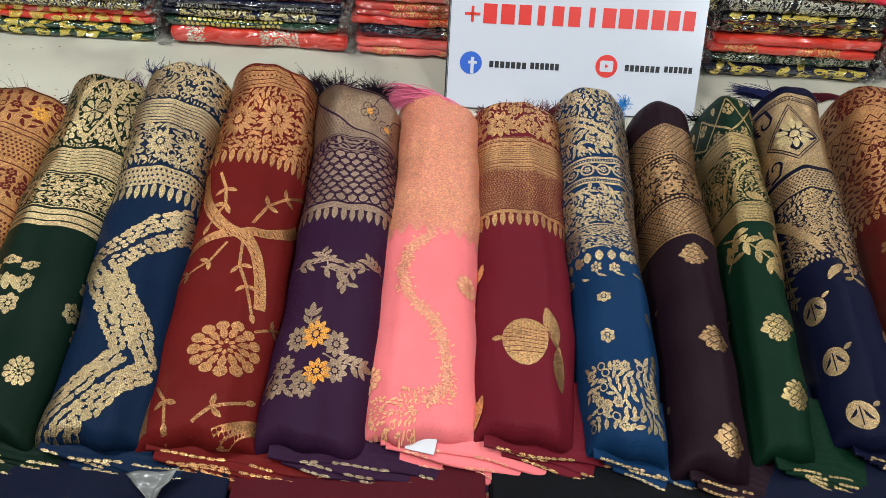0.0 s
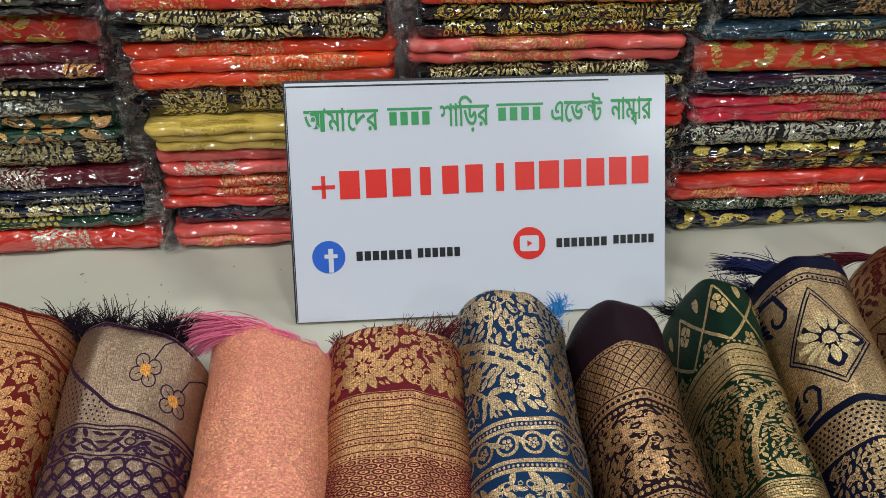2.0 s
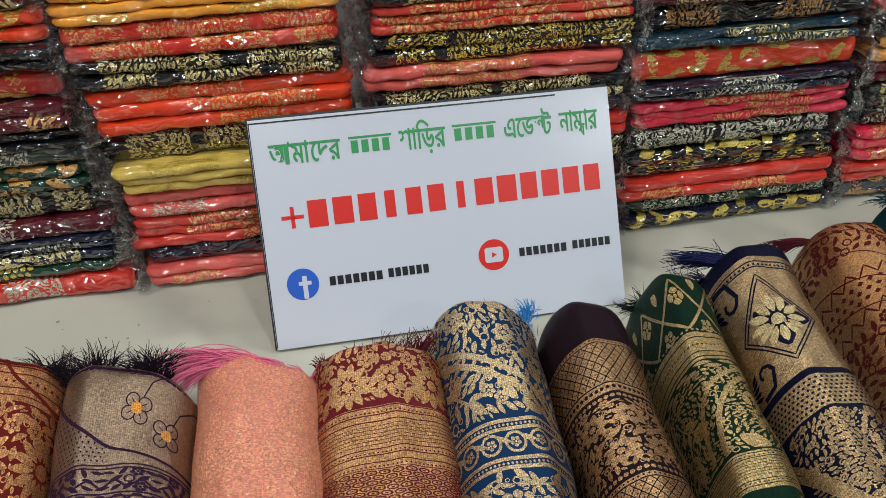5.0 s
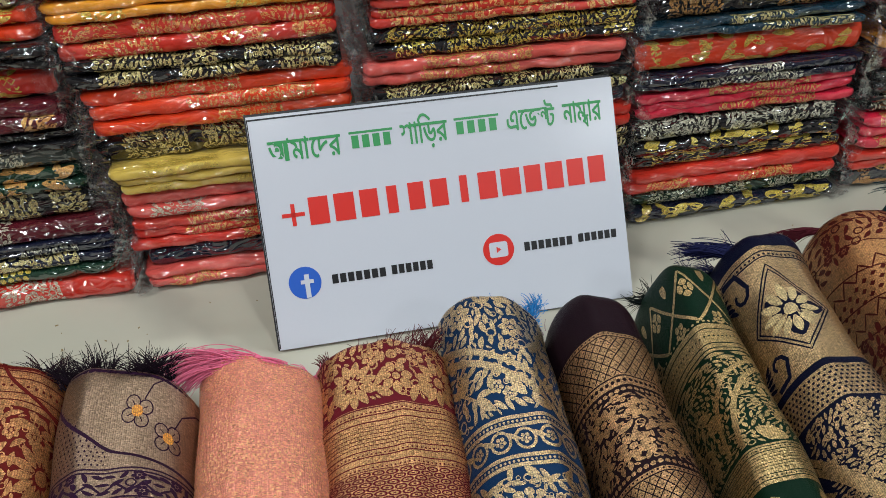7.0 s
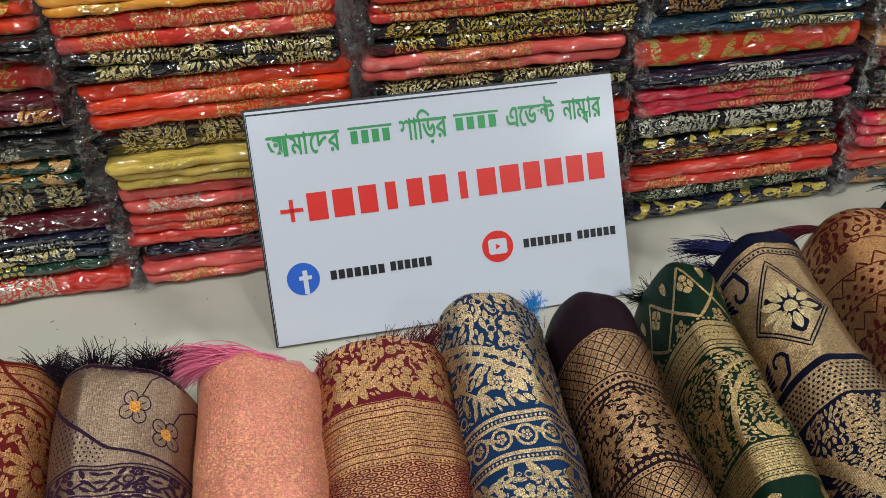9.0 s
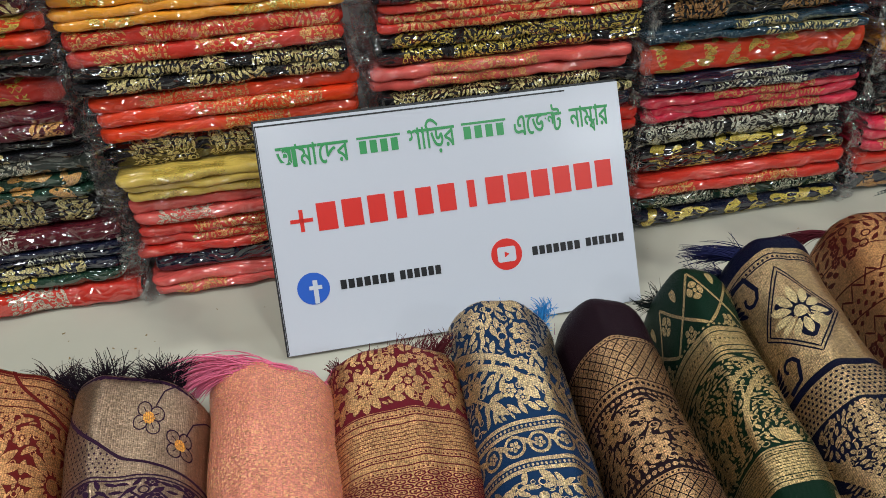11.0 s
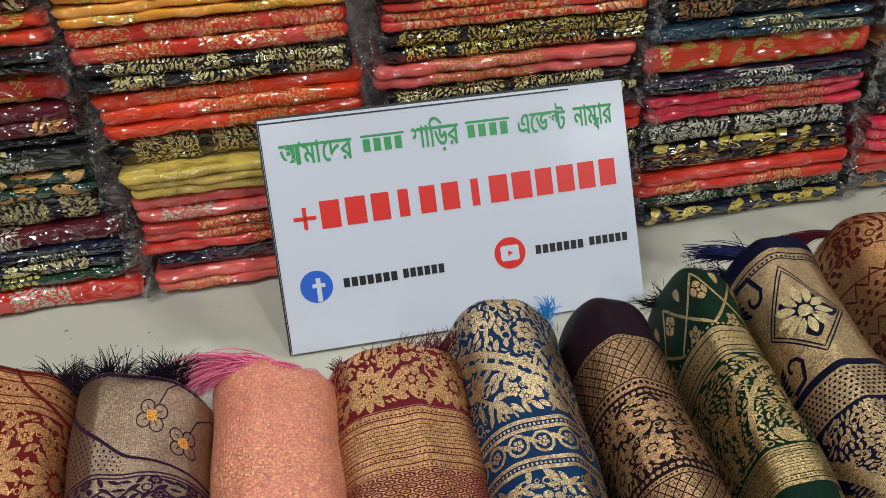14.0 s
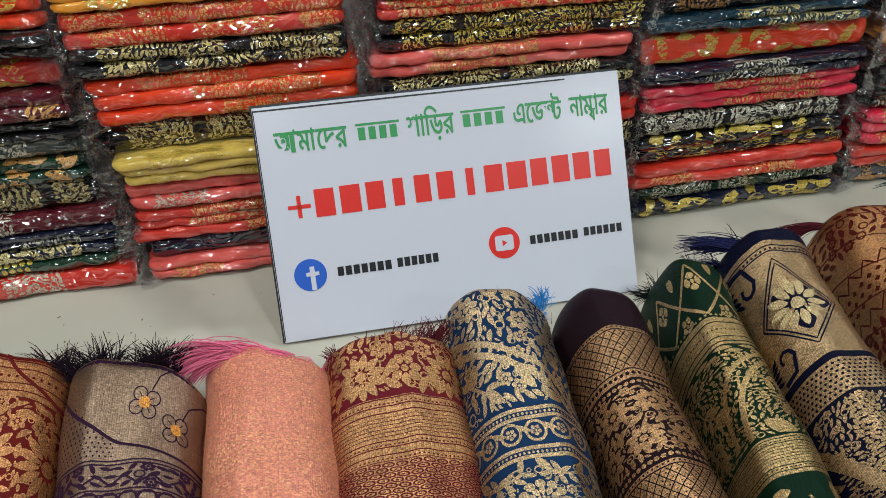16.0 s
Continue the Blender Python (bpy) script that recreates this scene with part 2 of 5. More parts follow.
class Brocade:
    """Woven ornament in cloth coordinates: s across, v along, in metres."""

    def __init__(self, seed=0):
        self.p, self.f, self.r = [], [], random.Random(seed)
        self.taken, self.locked = set(), False

    def claim(self, pts, limit=0.2, pad=1):
        """True where the ground is still free there, and takes it: keeps a thread of ground between motifs."""
        if self.locked:
            return True
        c = 0.0009
        cells = {(int(x // c), int(y // c)) for x, y in pts}
        if sum(q in self.taken for q in cells) > limit * len(cells):
            return False
        for x, y in cells:
            self.taken.add((x, y))
            if pad:
                self.taken.update(((x + 1, y), (x - 1, y), (x, y + 1), (x, y - 1)))
        return True

    def fan(self, pts):
        k = len(self.p)
        cx, cy = sum(p[0] for p in pts) / len(pts), sum(p[1] for p in pts) / len(pts)
        self.p.append((cx, cy))
        self.p.extend(pts)
        n = len(pts)
        self.f.extend((k, k + 1 + i, k + 1 + (i + 1) % n) for i in range(n))

    def strip(self, left, right):
        k = len(self.p)
        wide = max(math.hypot(a[0] - b[0], a[1] - b[1]) for a, b in zip(left, right))
        m = max(1, math.ceil(wide / 0.007))
        if not self.locked and wide < 0.012:
            self.claim([(a[0] + (b[0] - a[0]) * j / 4, a[1] + (b[1] - a[1]) * j / 4) for a, b in zip(left, right) for j in range(5)], 2.0, 0)
        for a, b in zip(left, right):
            self.p.extend((a[0] + (b[0] - a[0]) * j / m, a[1] + (b[1] - a[1]) * j / m) for j in range(m + 1))
        c = m + 1
        self.f.extend((k + c * i + j, k + c * i + j + 1, k + c * (i + 1) + j + 1, k + c * (i + 1) + j) for i in range(len(left) - 1) for j in range(m))

    def ribbon(self, pts, w, w2=None):
        fine = [pts[0]]
        for a, b in zip(pts[:-1], pts[1:]):
            m = max(1, math.ceil(math.hypot(b[0] - a[0], b[1] - a[1]) / 0.007))
            fine.extend((a[0] + (b[0] - a[0]) * j / m, a[1] + (b[1] - a[1]) * j / m) for j in range(1, m + 1))
        pts = fine
        n = len(pts)
        w2 = w if w2 is None else w2
        l, r = [], []
        for i, (s, v) in enumerate(pts):
            a, b = pts[max(0, i - 1)], pts[min(n - 1, i + 1)]
            dx, dy = b[0] - a[0], b[1] - a[1]
            d = math.hypot(dx, dy) or 1
            h = (w + (w2 - w) * i / max(1, n - 1)) / 2
            l.append((s - dy / d * h, v + dx / d * h)), r.append((s + dy / d * h, v - dx / d * h))
        self.strip(l, r)

    def curve(self, a, b, c, w, w2=None, n=12):
        self.ribbon([((1 - t) ** 2 * a[0] + 2 * t * (1 - t) * b[0] + t * t * c[0], (1 - t) ** 2 * a[1] + 2 * t * (1 - t) * b[1] + t * t * c[1]) for t in [i / n for i in range(n + 1)]], w, w2)

    def leaf(self, s, v, length, width, ang, bend=0.0, n=5):
        """Leaf from its foot at s, v; ang in degrees, 0 points along +v."""
        a, l, r = radians(ang), [], []
        ps, pv, step = s, v, length / n
        for i in range(n + 1):
            t = i / n
            h = width / 2 * (math.sin(math.pi * min(1, t * 0.92 + 0.04)) ** 0.8)
            nx, ny = math.cos(a), -math.sin(a)
            l.append((ps - nx * h, pv - ny * h)), r.append((ps + nx * h, pv + ny * h))
            ps += math.sin(a) * step
            pv += math.cos(a) * step
            a += radians(bend) / n
        if self.claim([(p[0] + (q[0] - p[0]) * j / 6, p[1] + (q[1] - p[1]) * j / 6) for p, q in zip(l, r) for j in range(7)]):
            self.strip(l, r)

    def round_area(self, s, v, r):
        k = max(3, int(r / 0.0012))
        return [(s + r * i / k, v + r * j / k) for i in range(-k, k + 1) for j in range(-k, k + 1) if i * i + j * j <= k * k]

    def disc(self, s, v, r, n=10, ry=None):
        if not self.claim(self.round_area(s, v, r), 0.3):
            return
        ry = r if ry is None else ry
        m = math.ceil(r / 0.007)
        ring = [(math.cos(2 * math.pi * i / n), math.sin(2 * math.pi * i / n)) for i in range(n)]
        self.fan([(s + r / m * a, v + ry / m * c) for a, c in ring])
        for j in range(1, m):
            ring2 = ring + ring[:1]
            self.strip([(s + r * j / m * a, v + ry * j / m * c) for a, c in ring2], [(s + r * (j + 1) / m * a, v + ry * (j + 1) / m * c) for a, c in ring2])

    def ring(self, s, v, r, w, n=16, ry=None):
        ry = r if ry is None else ry
        self.ribbon([(s + r * math.cos(2 * math.pi * i / n), v + ry * math.sin(2 * math.pi * i / n)) for i in range(n + 1)], w)

    def flower(self, s, v, r, n=8, fill=0.85, inner=0.3, turn=0.0):
        was = self.locked
        if not self.claim(self.round_area(s, v, r * 0.9)):
            return
        self.locked = True
        for i in range(n):
            a = 360 * i / n + turn
            x, y = s + math.sin(radians(a)) * r * inner, v + math.cos(radians(a)) * r * inner
            self.leaf(x, y, r * (1 - inner), 2 * math.pi * r * 0.72 / n * fill, a, 0, 4)
        self.disc(s, v, r * inner * 0.75)
        self.locked = was

    def bloom(self, s, v, r, n=9):
        """Open flower: round petal tips, petal stems and a small heart."""
        was = self.locked
        if not self.claim(self.round_area(s, v, r * 0.95)):
            return
        self.locked = True
        tip = min(0.26, math.pi * 0.8 / n * 0.94)
        for i in range(n):
            a = 2 * math.pi * i / n
            self.disc(s + math.sin(a) * r * 0.8, v + math.cos(a) * r * 0.8, r * tip, 8)
            self.leaf(s + math.sin(a) * r * 0.3, v + math.cos(a) * r * 0.3, r * 0.42, r * tip * 1.25, math.degrees(a), 0, 3)
        for i in range(8):
            a = 2 * math.pi * i / 8
            self.leaf(s + math.sin(a) * r * 0.1, v + math.cos(a) * r * 0.1, r * 0.2, r * 0.13, math.degrees(a), 0, 3)
        self.locked = was

    def bud(self, s, v, r, ang, over):
        """Shell-shaped boteh with scalloped rim; over takes the ground-coloured scale lines."""
        a = radians(ang)

        def at(x, y):
            return s + x * math.cos(a) + y * math.sin(a), v - x * math.sin(a) + y * math.cos(a)
        self.locked = True
        self.disc(s, v, r * 0.72, 14, r * 0.72)
        for i in range(11):
            t = 2 * math.pi * i / 11
            self.disc(*at(math.cos(t) * r * 0.74, math.sin(t) * r * 0.66), r * 0.2, 7)
        self.leaf(*at(0, r * 0.55), r * 0.6, r * 0.42, ang, 0, 3)
        self.leaf(*at(0, -r * 0.55), r * 0.5, r * 0.4, ang + 180, 0, 3)
        self.locked = False
        for row, cnt in ((-0.4, 3), (-0.05, 4), (0.32, 3)):
            for i in range(cnt):
                x = (i - (cnt - 1) / 2) * 0.4 * r
                over.ribbon([at(x - 0.2 * r, row * r - 0.14 * r), at(x, row * r + 0.16 * r), at(x + 0.2 * r, row * r - 0.14 * r)], r * 0.055)

    def band(self, v0, v1, s0, s1, n=44, slope=0.0):
        xs = [s0 + (s1 - s0) * i / n for i in range(n + 1)]
        self.strip([(x, v0 + slope * x) for x in xs], [(x, v1 + slope * x) for x in xs])

    def dots(self, v, s0, s1, step, r, slope=0.0):
        self.locked = True
        for i in range(int((s1 - s0) / step)):
            x = s0 + (i + 0.5) * step
            self.disc(x, v + slope * x, r, 6)
        self.locked = False

    def drops(self, v, s0, s1, step, h, slope=0.0):
        self.locked = True
        for i in range(int((s1 - s0) / step)):
            x = s0 + (i + 0.5) * step
            self.leaf(x, v + slope * x, h, step * 0.72, 0, 0, 4)
        self.locked = False

    def zigzag(self, v, s0, s1, step, h, w):
        n = int((s1 - s0) / step)
        self.ribbon([(s0 + i * step, v + (h if i % 2 else 0)) for i in range(n + 1)], w)

    def lattice(self, v0, v1, s0, s1, step, w, tall=1.3):
        """Crossing slanting threads."""
        h = v1 - v0
        m = h / tall
        x = s0 - m
        while x < s1 + m:
            for sg in (1, -1):
                pts = []
                for i in range(9):
                    t = i / 8
                    px = x + (m * t if sg > 0 else m * (1 - t))
                    if s0 <= px <= s1:
                        pts.append((px, v0 + h * t))
                if len(pts) > 1:
                    self.ribbon(pts, w)
            x += step

    def cells(self, v0, v1, s0, s1, step, tall, r, kind="disc"):
        """Staggered small marks."""
        self.locked = True
        j, v = 0, v0 + tall / 2
        while v < v1:
            x = s0 + (step / 2 if j % 2 else 0) + step * 0.25
            while x < s1:
                if kind == "disc":
                    self.disc(x, v, r * step, 6, r * tall)
                elif kind == "ring":
                    self.ring(x, v, r * step, step * 0.16, 8, r * tall)
                elif kind == "diamond":
                    a, b = r * step, r * tall
                    self.fan([(x - a, v), (x, v + b), (x + a, v), (x, v - b)])
                x += step
            v += tall
            j += 1
        self.locked = False

    def foliage(self, v0, v1, s0, s1, size, swirl=3.0, gap=0.9):
        """Dense running leaves with small blossoms, as in an all-over weave."""
        r = self.r
        ph = r.uniform(0, 6)
        v = v0 + size * 0.3
        while v < v1 - size * 0.2:
            x = s0 + r.uniform(0, size)
            while x < s1:
                ang = 60 * math.sin(x * 40 * swirl / 3 + ph) + 70 * math.cos(v * 34 * swirl / 3 + ph) + r.uniform(-25, 25)
                k = r.random()
                if k < 0.13:
                    self.flower(x, v, size * 0.62, 6, 0.95, 0.3, r.uniform(0, 60))
                elif k < 0.2:
                    self.ring(x, v, size * 0.4, size * 0.16, 10)
                else:
                    self.leaf(x - math.sin(radians(ang)) * size * 0.5, v - math.cos(radians(ang)) * size * 0.5, size * r.uniform(0.95, 1.25), size * r.uniform(0.36, 0.55), ang, r.uniform(-60, 60), 4)
                x += size * gap * r.uniform(0.85, 1.15)
            v += size * gap * 0.82

    def spray(self, s, v, length, ang, leaf, n=6, bend=30.0, w=0.0022):
        """Stem with paired leaves and a bud at its tip."""
        a, x, y, pts = radians(ang), s, v, [(s, v)]
        for i in range(n):
            x += math.sin(a) * length / n
            y += math.cos(a) * length / n
            pts.append((x, y))
            d = math.degrees(a)
            self.leaf(x, y, leaf, leaf * 0.42, d + 55, -20, 4)
            self.leaf(x, y, leaf, leaf * 0.42, d - 55, 20, 4)
            a += radians(bend) / n
        self.ribbon(pts, w)
        self.leaf(x, y, leaf * 1.2, leaf * 0.6, math.degrees(a), 0, 4)

    def vine(self, pts, w, thorn, every=1):
        self.ribbon(pts, w)
        self.locked = True
        for i in range(1, len(pts) - 1, every):
            dx, dy = pts[i + 1][0] - pts[i][0], pts[i + 1][1] - pts[i][1]
            d = math.degrees(math.atan2(dx, dy))
            self.leaf(*pts[i], thorn, thorn * 0.45, d + 60, 0, 3)
            self.leaf(*pts[i], thorn, thorn * 0.45, d - 60, 0, 3)
        dx, dy = pts[-1][0] - pts[-2][0], pts[-1][1] - pts[-2][1]
        self.leaf(*pts[-1], thorn, thorn * 0.5, math.degrees(math.atan2(dx, dy)), 0, 3)
        self.locked = False

    def lay(self, surface, name, material, parent, lift=0.0007, label="", clip=None, warp=None):
        if not self.p:
            return None
        q = np.array(self.p)
        if warp:
            q[:, 1] = np.interp(q[:, 1], warp[0], warp[1])
        if clip:
            q[:, 0] = np.clip(q[:, 0], clip[0], clip[1])
            q[:, 1] = np.clip(q[:, 1], clip[2], clip[3])
        return link_mesh(name, surface.at(q[:, 0], q[:, 1], lift), self.f, material, parent, q, label)

# ---- the large structure ----


def base_z(y):
    """Height of the sheet: level under the stacks, sinking towards the front edge."""
    y = np.asarray(y, dtype=float)
    t = np.clip((1.42 - y) / 0.68, 0, 1.25)
    return -0.058 * t


def shell_box(name, lo, hi, material, kind="structure", label="", category=""):
    bm = bmesh.new()
    box(bm, lo, hi)
    return tagged(part(name, bm, material), label, category, "", kind)


shell_box("floor", (-3, -2.6, -0.6), (3.2, 3.1, -0.5), FLOOR, label="grey tiled shop floor", category="floor")
shell_box("wall_north", (-3, 3.0, -0.5), (3.2, 3.1, 2.2), WALL, label="plain painted wall behind the stacks", category="wall")
shell_box("wall_south", (-3, -2.6, -0.5), (3.2, -2.5, 2.2), WALL, label="plain painted shop wall", category="wall")
shell_box("wall_west", (-3.1, -2.6, -0.5), (-3, 3.1, 2.2), WALL, label="plain painted shop wall", category="wall")
shell_box("wall_east", (3.2, -2.6, -0.5), (3.3, 3.1, 2.2), WALL, label="plain painted shop wall", category="wall")
shell_box("ceiling", (-3.1, -2.6, 2.2), (3.3, 3.1, 2.3), CEIL, label="white shop ceiling", category="ceiling")
shell_box("display_platform", (-2.2, 0.42, -0.498), (2.4, 2.3, -0.10), SHELF, label="low dark display platform under the sheet", category="platform")


def make_sheet():
    xs, ys = np.linspace(-2.25, 2.45, 190), np.concatenate(([0.405, 0.41], np.linspace(0.42, 2.3, 120)))
    verts = []
    for x in xs:
        for j, y in enumerate(ys):
            z = float(base_z(y))
            w = noise.noise(Vector((x * 3.1, y * 4.0, 0))) * 0.004 + noise.noise(Vector((x * 9 + y * 5, y * 14, 3))) * 0.0016
            ridge = abs(noise.noise(Vector((x * 2.0 + y * 1.2, y * 6.5 - x * 1.5, 7)))) 
            w += 0.004 * max(0.0, 0.16 - ridge) / 0.16
            z += w - 0.004
            if j == 0:
                z = -0.45
            verts.append((x, y, z))
    ob = link_mesh("sheet", verts, grid_faces(len(xs), len(ys)), SHEET)
    return tagged(ob, "cream sheet with faint marbled print spread over the platform", "sheet", "", "structure")


make_sheet()

# ---- draped sarees in the front row ----


class Roll:
    """Surface of one softly rolled saree: s across from the crown, v from its far end."""

    def __init__(self, top, bottom, w0, w1, crown0=0.105, crown1=0.012, seed=0, lean=0.0, power=2.35, round_end=0.035, skew=0.1, drop=0.8):
        self.t, self.b = np.array(top, float), np.array(bottom, float)
        self.w0, self.w1, self.c0, self.c1, self.lean, self.pw, self.re, self.skew, self.drop = w0, w1, crown0, crown1, lean, power, round_end, skew, drop
        d = self.b - self.t
        self.L = float(np.hypot(*d))
        self.d = d / self.L
        self.n = np.array((-self.d[1], self.d[0]))
        if self.n[0] < 0:
            self.n = -self.n
        r = random.Random(seed)
        self.ph = [r.uniform(0, 6.3) for _ in range(8)]
        th = np.linspace(-math.pi / 2, math.pi / 2, 241)
        a, b = (w0 + w1) / 4, 0.085
        x, z = self.section(th, a, b)
        arc = np.concatenate(([0], np.cumsum(np.hypot(np.diff(x), np.diff(z)))))
        self.arc, self.th, self.half = arc - arc[-1] / 2, th, arc[-1] / 2

    def section(self, th, a, b):
        e = 2 / self.pw
        return a * np.sign(np.sin(th)) * np.abs(np.sin(th)) ** e, b * np.abs(np.cos(th)) ** e

    def raw(self, s, v):
        t = v / self.L
        y = self.t[1] + self.d[1] * v
        base = base_z(y)
        crown = self.c0 + (self.c1 - self.c0) * t
        b = crown - base
        a = (self.w0 + (self.w1 - self.w0) * t) / 2
        u = np.clip(v / self.re, 0, 1)
        k = np.sqrt(np.clip(1 - (1 - u) ** 2, 0, 1))
        u2 = np.clip((self.L - v) / 0.016, 0, 1)
        k2 = np.sqrt(np.clip(1 - (1 - u2) ** 2, 0, 1))
        b = b * (self.drop + (1 - self.drop) * k) * (0.6 + 0.4 * k2)
        a = a * (1 - (1 - self.drop) * 0.35 * (1 - k))
        th = np.interp(s, self.arc, self.th)
        x, z = self.section(th, a, b)
        p = self.ph
        dent = 0.0028 * np.sin(9 * v + 14 * s + p[0]) + 0.0019 * np.sin(23 * v - 31 * s + p[1]) + 0.0009 * np.sin(61 * v + 22 * s + p[2])
        fold = (s - 0.03 * np.sin(p[5]) - 0.06 * (v - 0.3) * np.cos(p[6])) / 0.011
        dent = dent + 0.0024 * np.exp(-fold ** 2) - 0.002 * np.exp(-((fold - 2.2) / 1.4) ** 2)
        x = x + self.lean * z + 0.004 * np.sin(6 * v + p[3]) + dent * np.sin(th)
        z = z + dent * np.cos(th) * 1.3
        rim = 0.0035 * np.sin(40 * x + p[4]) + 0.0012 * np.sin(130 * x + p[5])
        tail = 0.004 * np.sin(48 * x + p[6]) + 0.003 * np.sin(110 * x + p[7])
        along = v + self.skew * x * np.clip(1 - v / 0.3, 0, 1) ** 2 + rim * np.clip(1 - v / 0.06, 0, 1) + tail * np.clip(1 - (self.L - v) / 0.1, 0, 1)
        return np.stack((self.t[0] + self.d[0] * along + self.n[0] * x, self.t[1] + self.d[1] * along + self.n[1] * x, base + z), -1)

    def at(self, s, v, lift=0.0):
        s, v = np.asarray(s, float), np.asarray(v, float)
        s, v = np.clip(s, -self.half, self.half), np.clip(v, 0.0, self.L)
        p = self.raw(s, v)
        if not lift:
            return p
        h = 0.0015
        ds = self.raw(np.minimum(s + h, self.half), v) - self.raw(np.maximum(s - h, -self.half), v)
        dv = self.raw(s, np.minimum(v + h, self.L)) - self.raw(s, np.maximum(v - h, 0))
        nn = np.cross(dv, ds)
        nn /= np.maximum(np.linalg.norm(nn, axis=-1, keepdims=True), 1e-9)
        up = np.where(nn[..., 2:3] * 1.0 < -0.2, -1.0, 1.0)
        return p + nn * up * lift

    def cloth(self, material, parent):
        ns, nv = 61, 90
        ss = np.linspace(-self.half, self.half, ns)
        vv = np.concatenate((np.linspace(0, self.re, 12)[:-1], np.linspace(self.re, self.L - 0.016, nv - 22), np.linspace(self.L - 0.016, self.L, 12)[1:]))
        g = np.meshgrid(ss, vv, indexing="ij")
        p = self.at(g[0].ravel(), g[1].ravel())
        uv = list(np.stack((g[0].ravel(), g[1].ravel()), -1))
        nvv = len(vv)
        faces = grid_faces(ns, nvv)
        verts = list(p)
        for j, sg in ((0, 1), (nvv - 1, -1)):
            ring = [i * nvv + j for i in range(ns)]
            mid = sum(np.array(verts[i]) for i in ring) / ns
            mid[2] -= 0.012
            mid[1] -= 0.012 * sg
            c = len(verts)
            verts.append(mid)
            uv.append(np.array((0.0, vv[j])))
            for a, b in zip(ring[:-1], ring[1:]):
                faces.append((a, b, c) if sg > 0 else (b, a, c))
        return link_mesh("cloth", verts, faces, material, parent, uv)


def strands(parent, name, material, spots, seed, label=""):
    """Loose threads: each spot is (foot, heading, length, count, spread, droop)."""
    r = random.Random(seed)
    verts, faces = [], []
    for foot, head, length, count, spread, droop in spots:
        clumps = [(Vector((r.gauss(0, 0.5), r.gauss(0, 0.4), r.gauss(0, 0.35))), r.uniform(-1, 1), r.gauss(0, 0.8)) for _ in range(max(3, count // 14))]
        for _ in range(int(count * 1.25)):
            lean, where, sway = r.choice(clumps)
            loose = 0.28 if length > 0.05 else 1.0
            p = Vector(foot) + Vector(((where + r.gauss(0, 0.16)) * spread, r.uniform(-0.5, 0.5) * spread * 0.4, r.uniform(-0.3, 0.5) * spread * 0.4))
            d = (Vector(head).normalized() + lean * loose + Vector((r.gauss(0, 0.14), r.gauss(0, 0.12), r.gauss(0, 0.12))) * loose).normalized()
            n, ln = 8, length * r.uniform(0.5, 1.15) * (1.1 if length < 0.05 else 1.0)
            wid = r.uniform(0.0004, 0.0009)
            calm = 0.2 if length > 0.05 else 1.0
            curl = Vector(((sway + r.gauss(0, 0.3)) * calm, r.gauss(0, 0.4) * calm, -droop + r.gauss(0, 0.4) * calm))
            k = len(verts)
            for i in range(n + 1):
                side = d.cross(Vector((0.2, 0.3, 1))).normalized() * wid
                up = d.cross(side).normalized() * wid
                w = 1 - 0.6 * i / n
                verts.extend([p + side * w, p - side * w * 0.5 + up * w, p - side * w * 0.5 - up * w])
                p = p + d * (ln / n)
                if p.z < base_z(p.y) + 0.002:
                    p.z = float(base_z(p.y)) + 0.002
                    d.z = max(d.z, 0.05)
                d = (d + curl * (1.3 / n)).normalized()
            for i in range(n):
                for j in range(3):
                    a, b = k + i * 3 + j, k + i * 3 + (j + 1) % 3
                    faces.append((a, b, b + 3, a + 3))
    return link_mesh(name, verts, faces, material, parent, None, label)


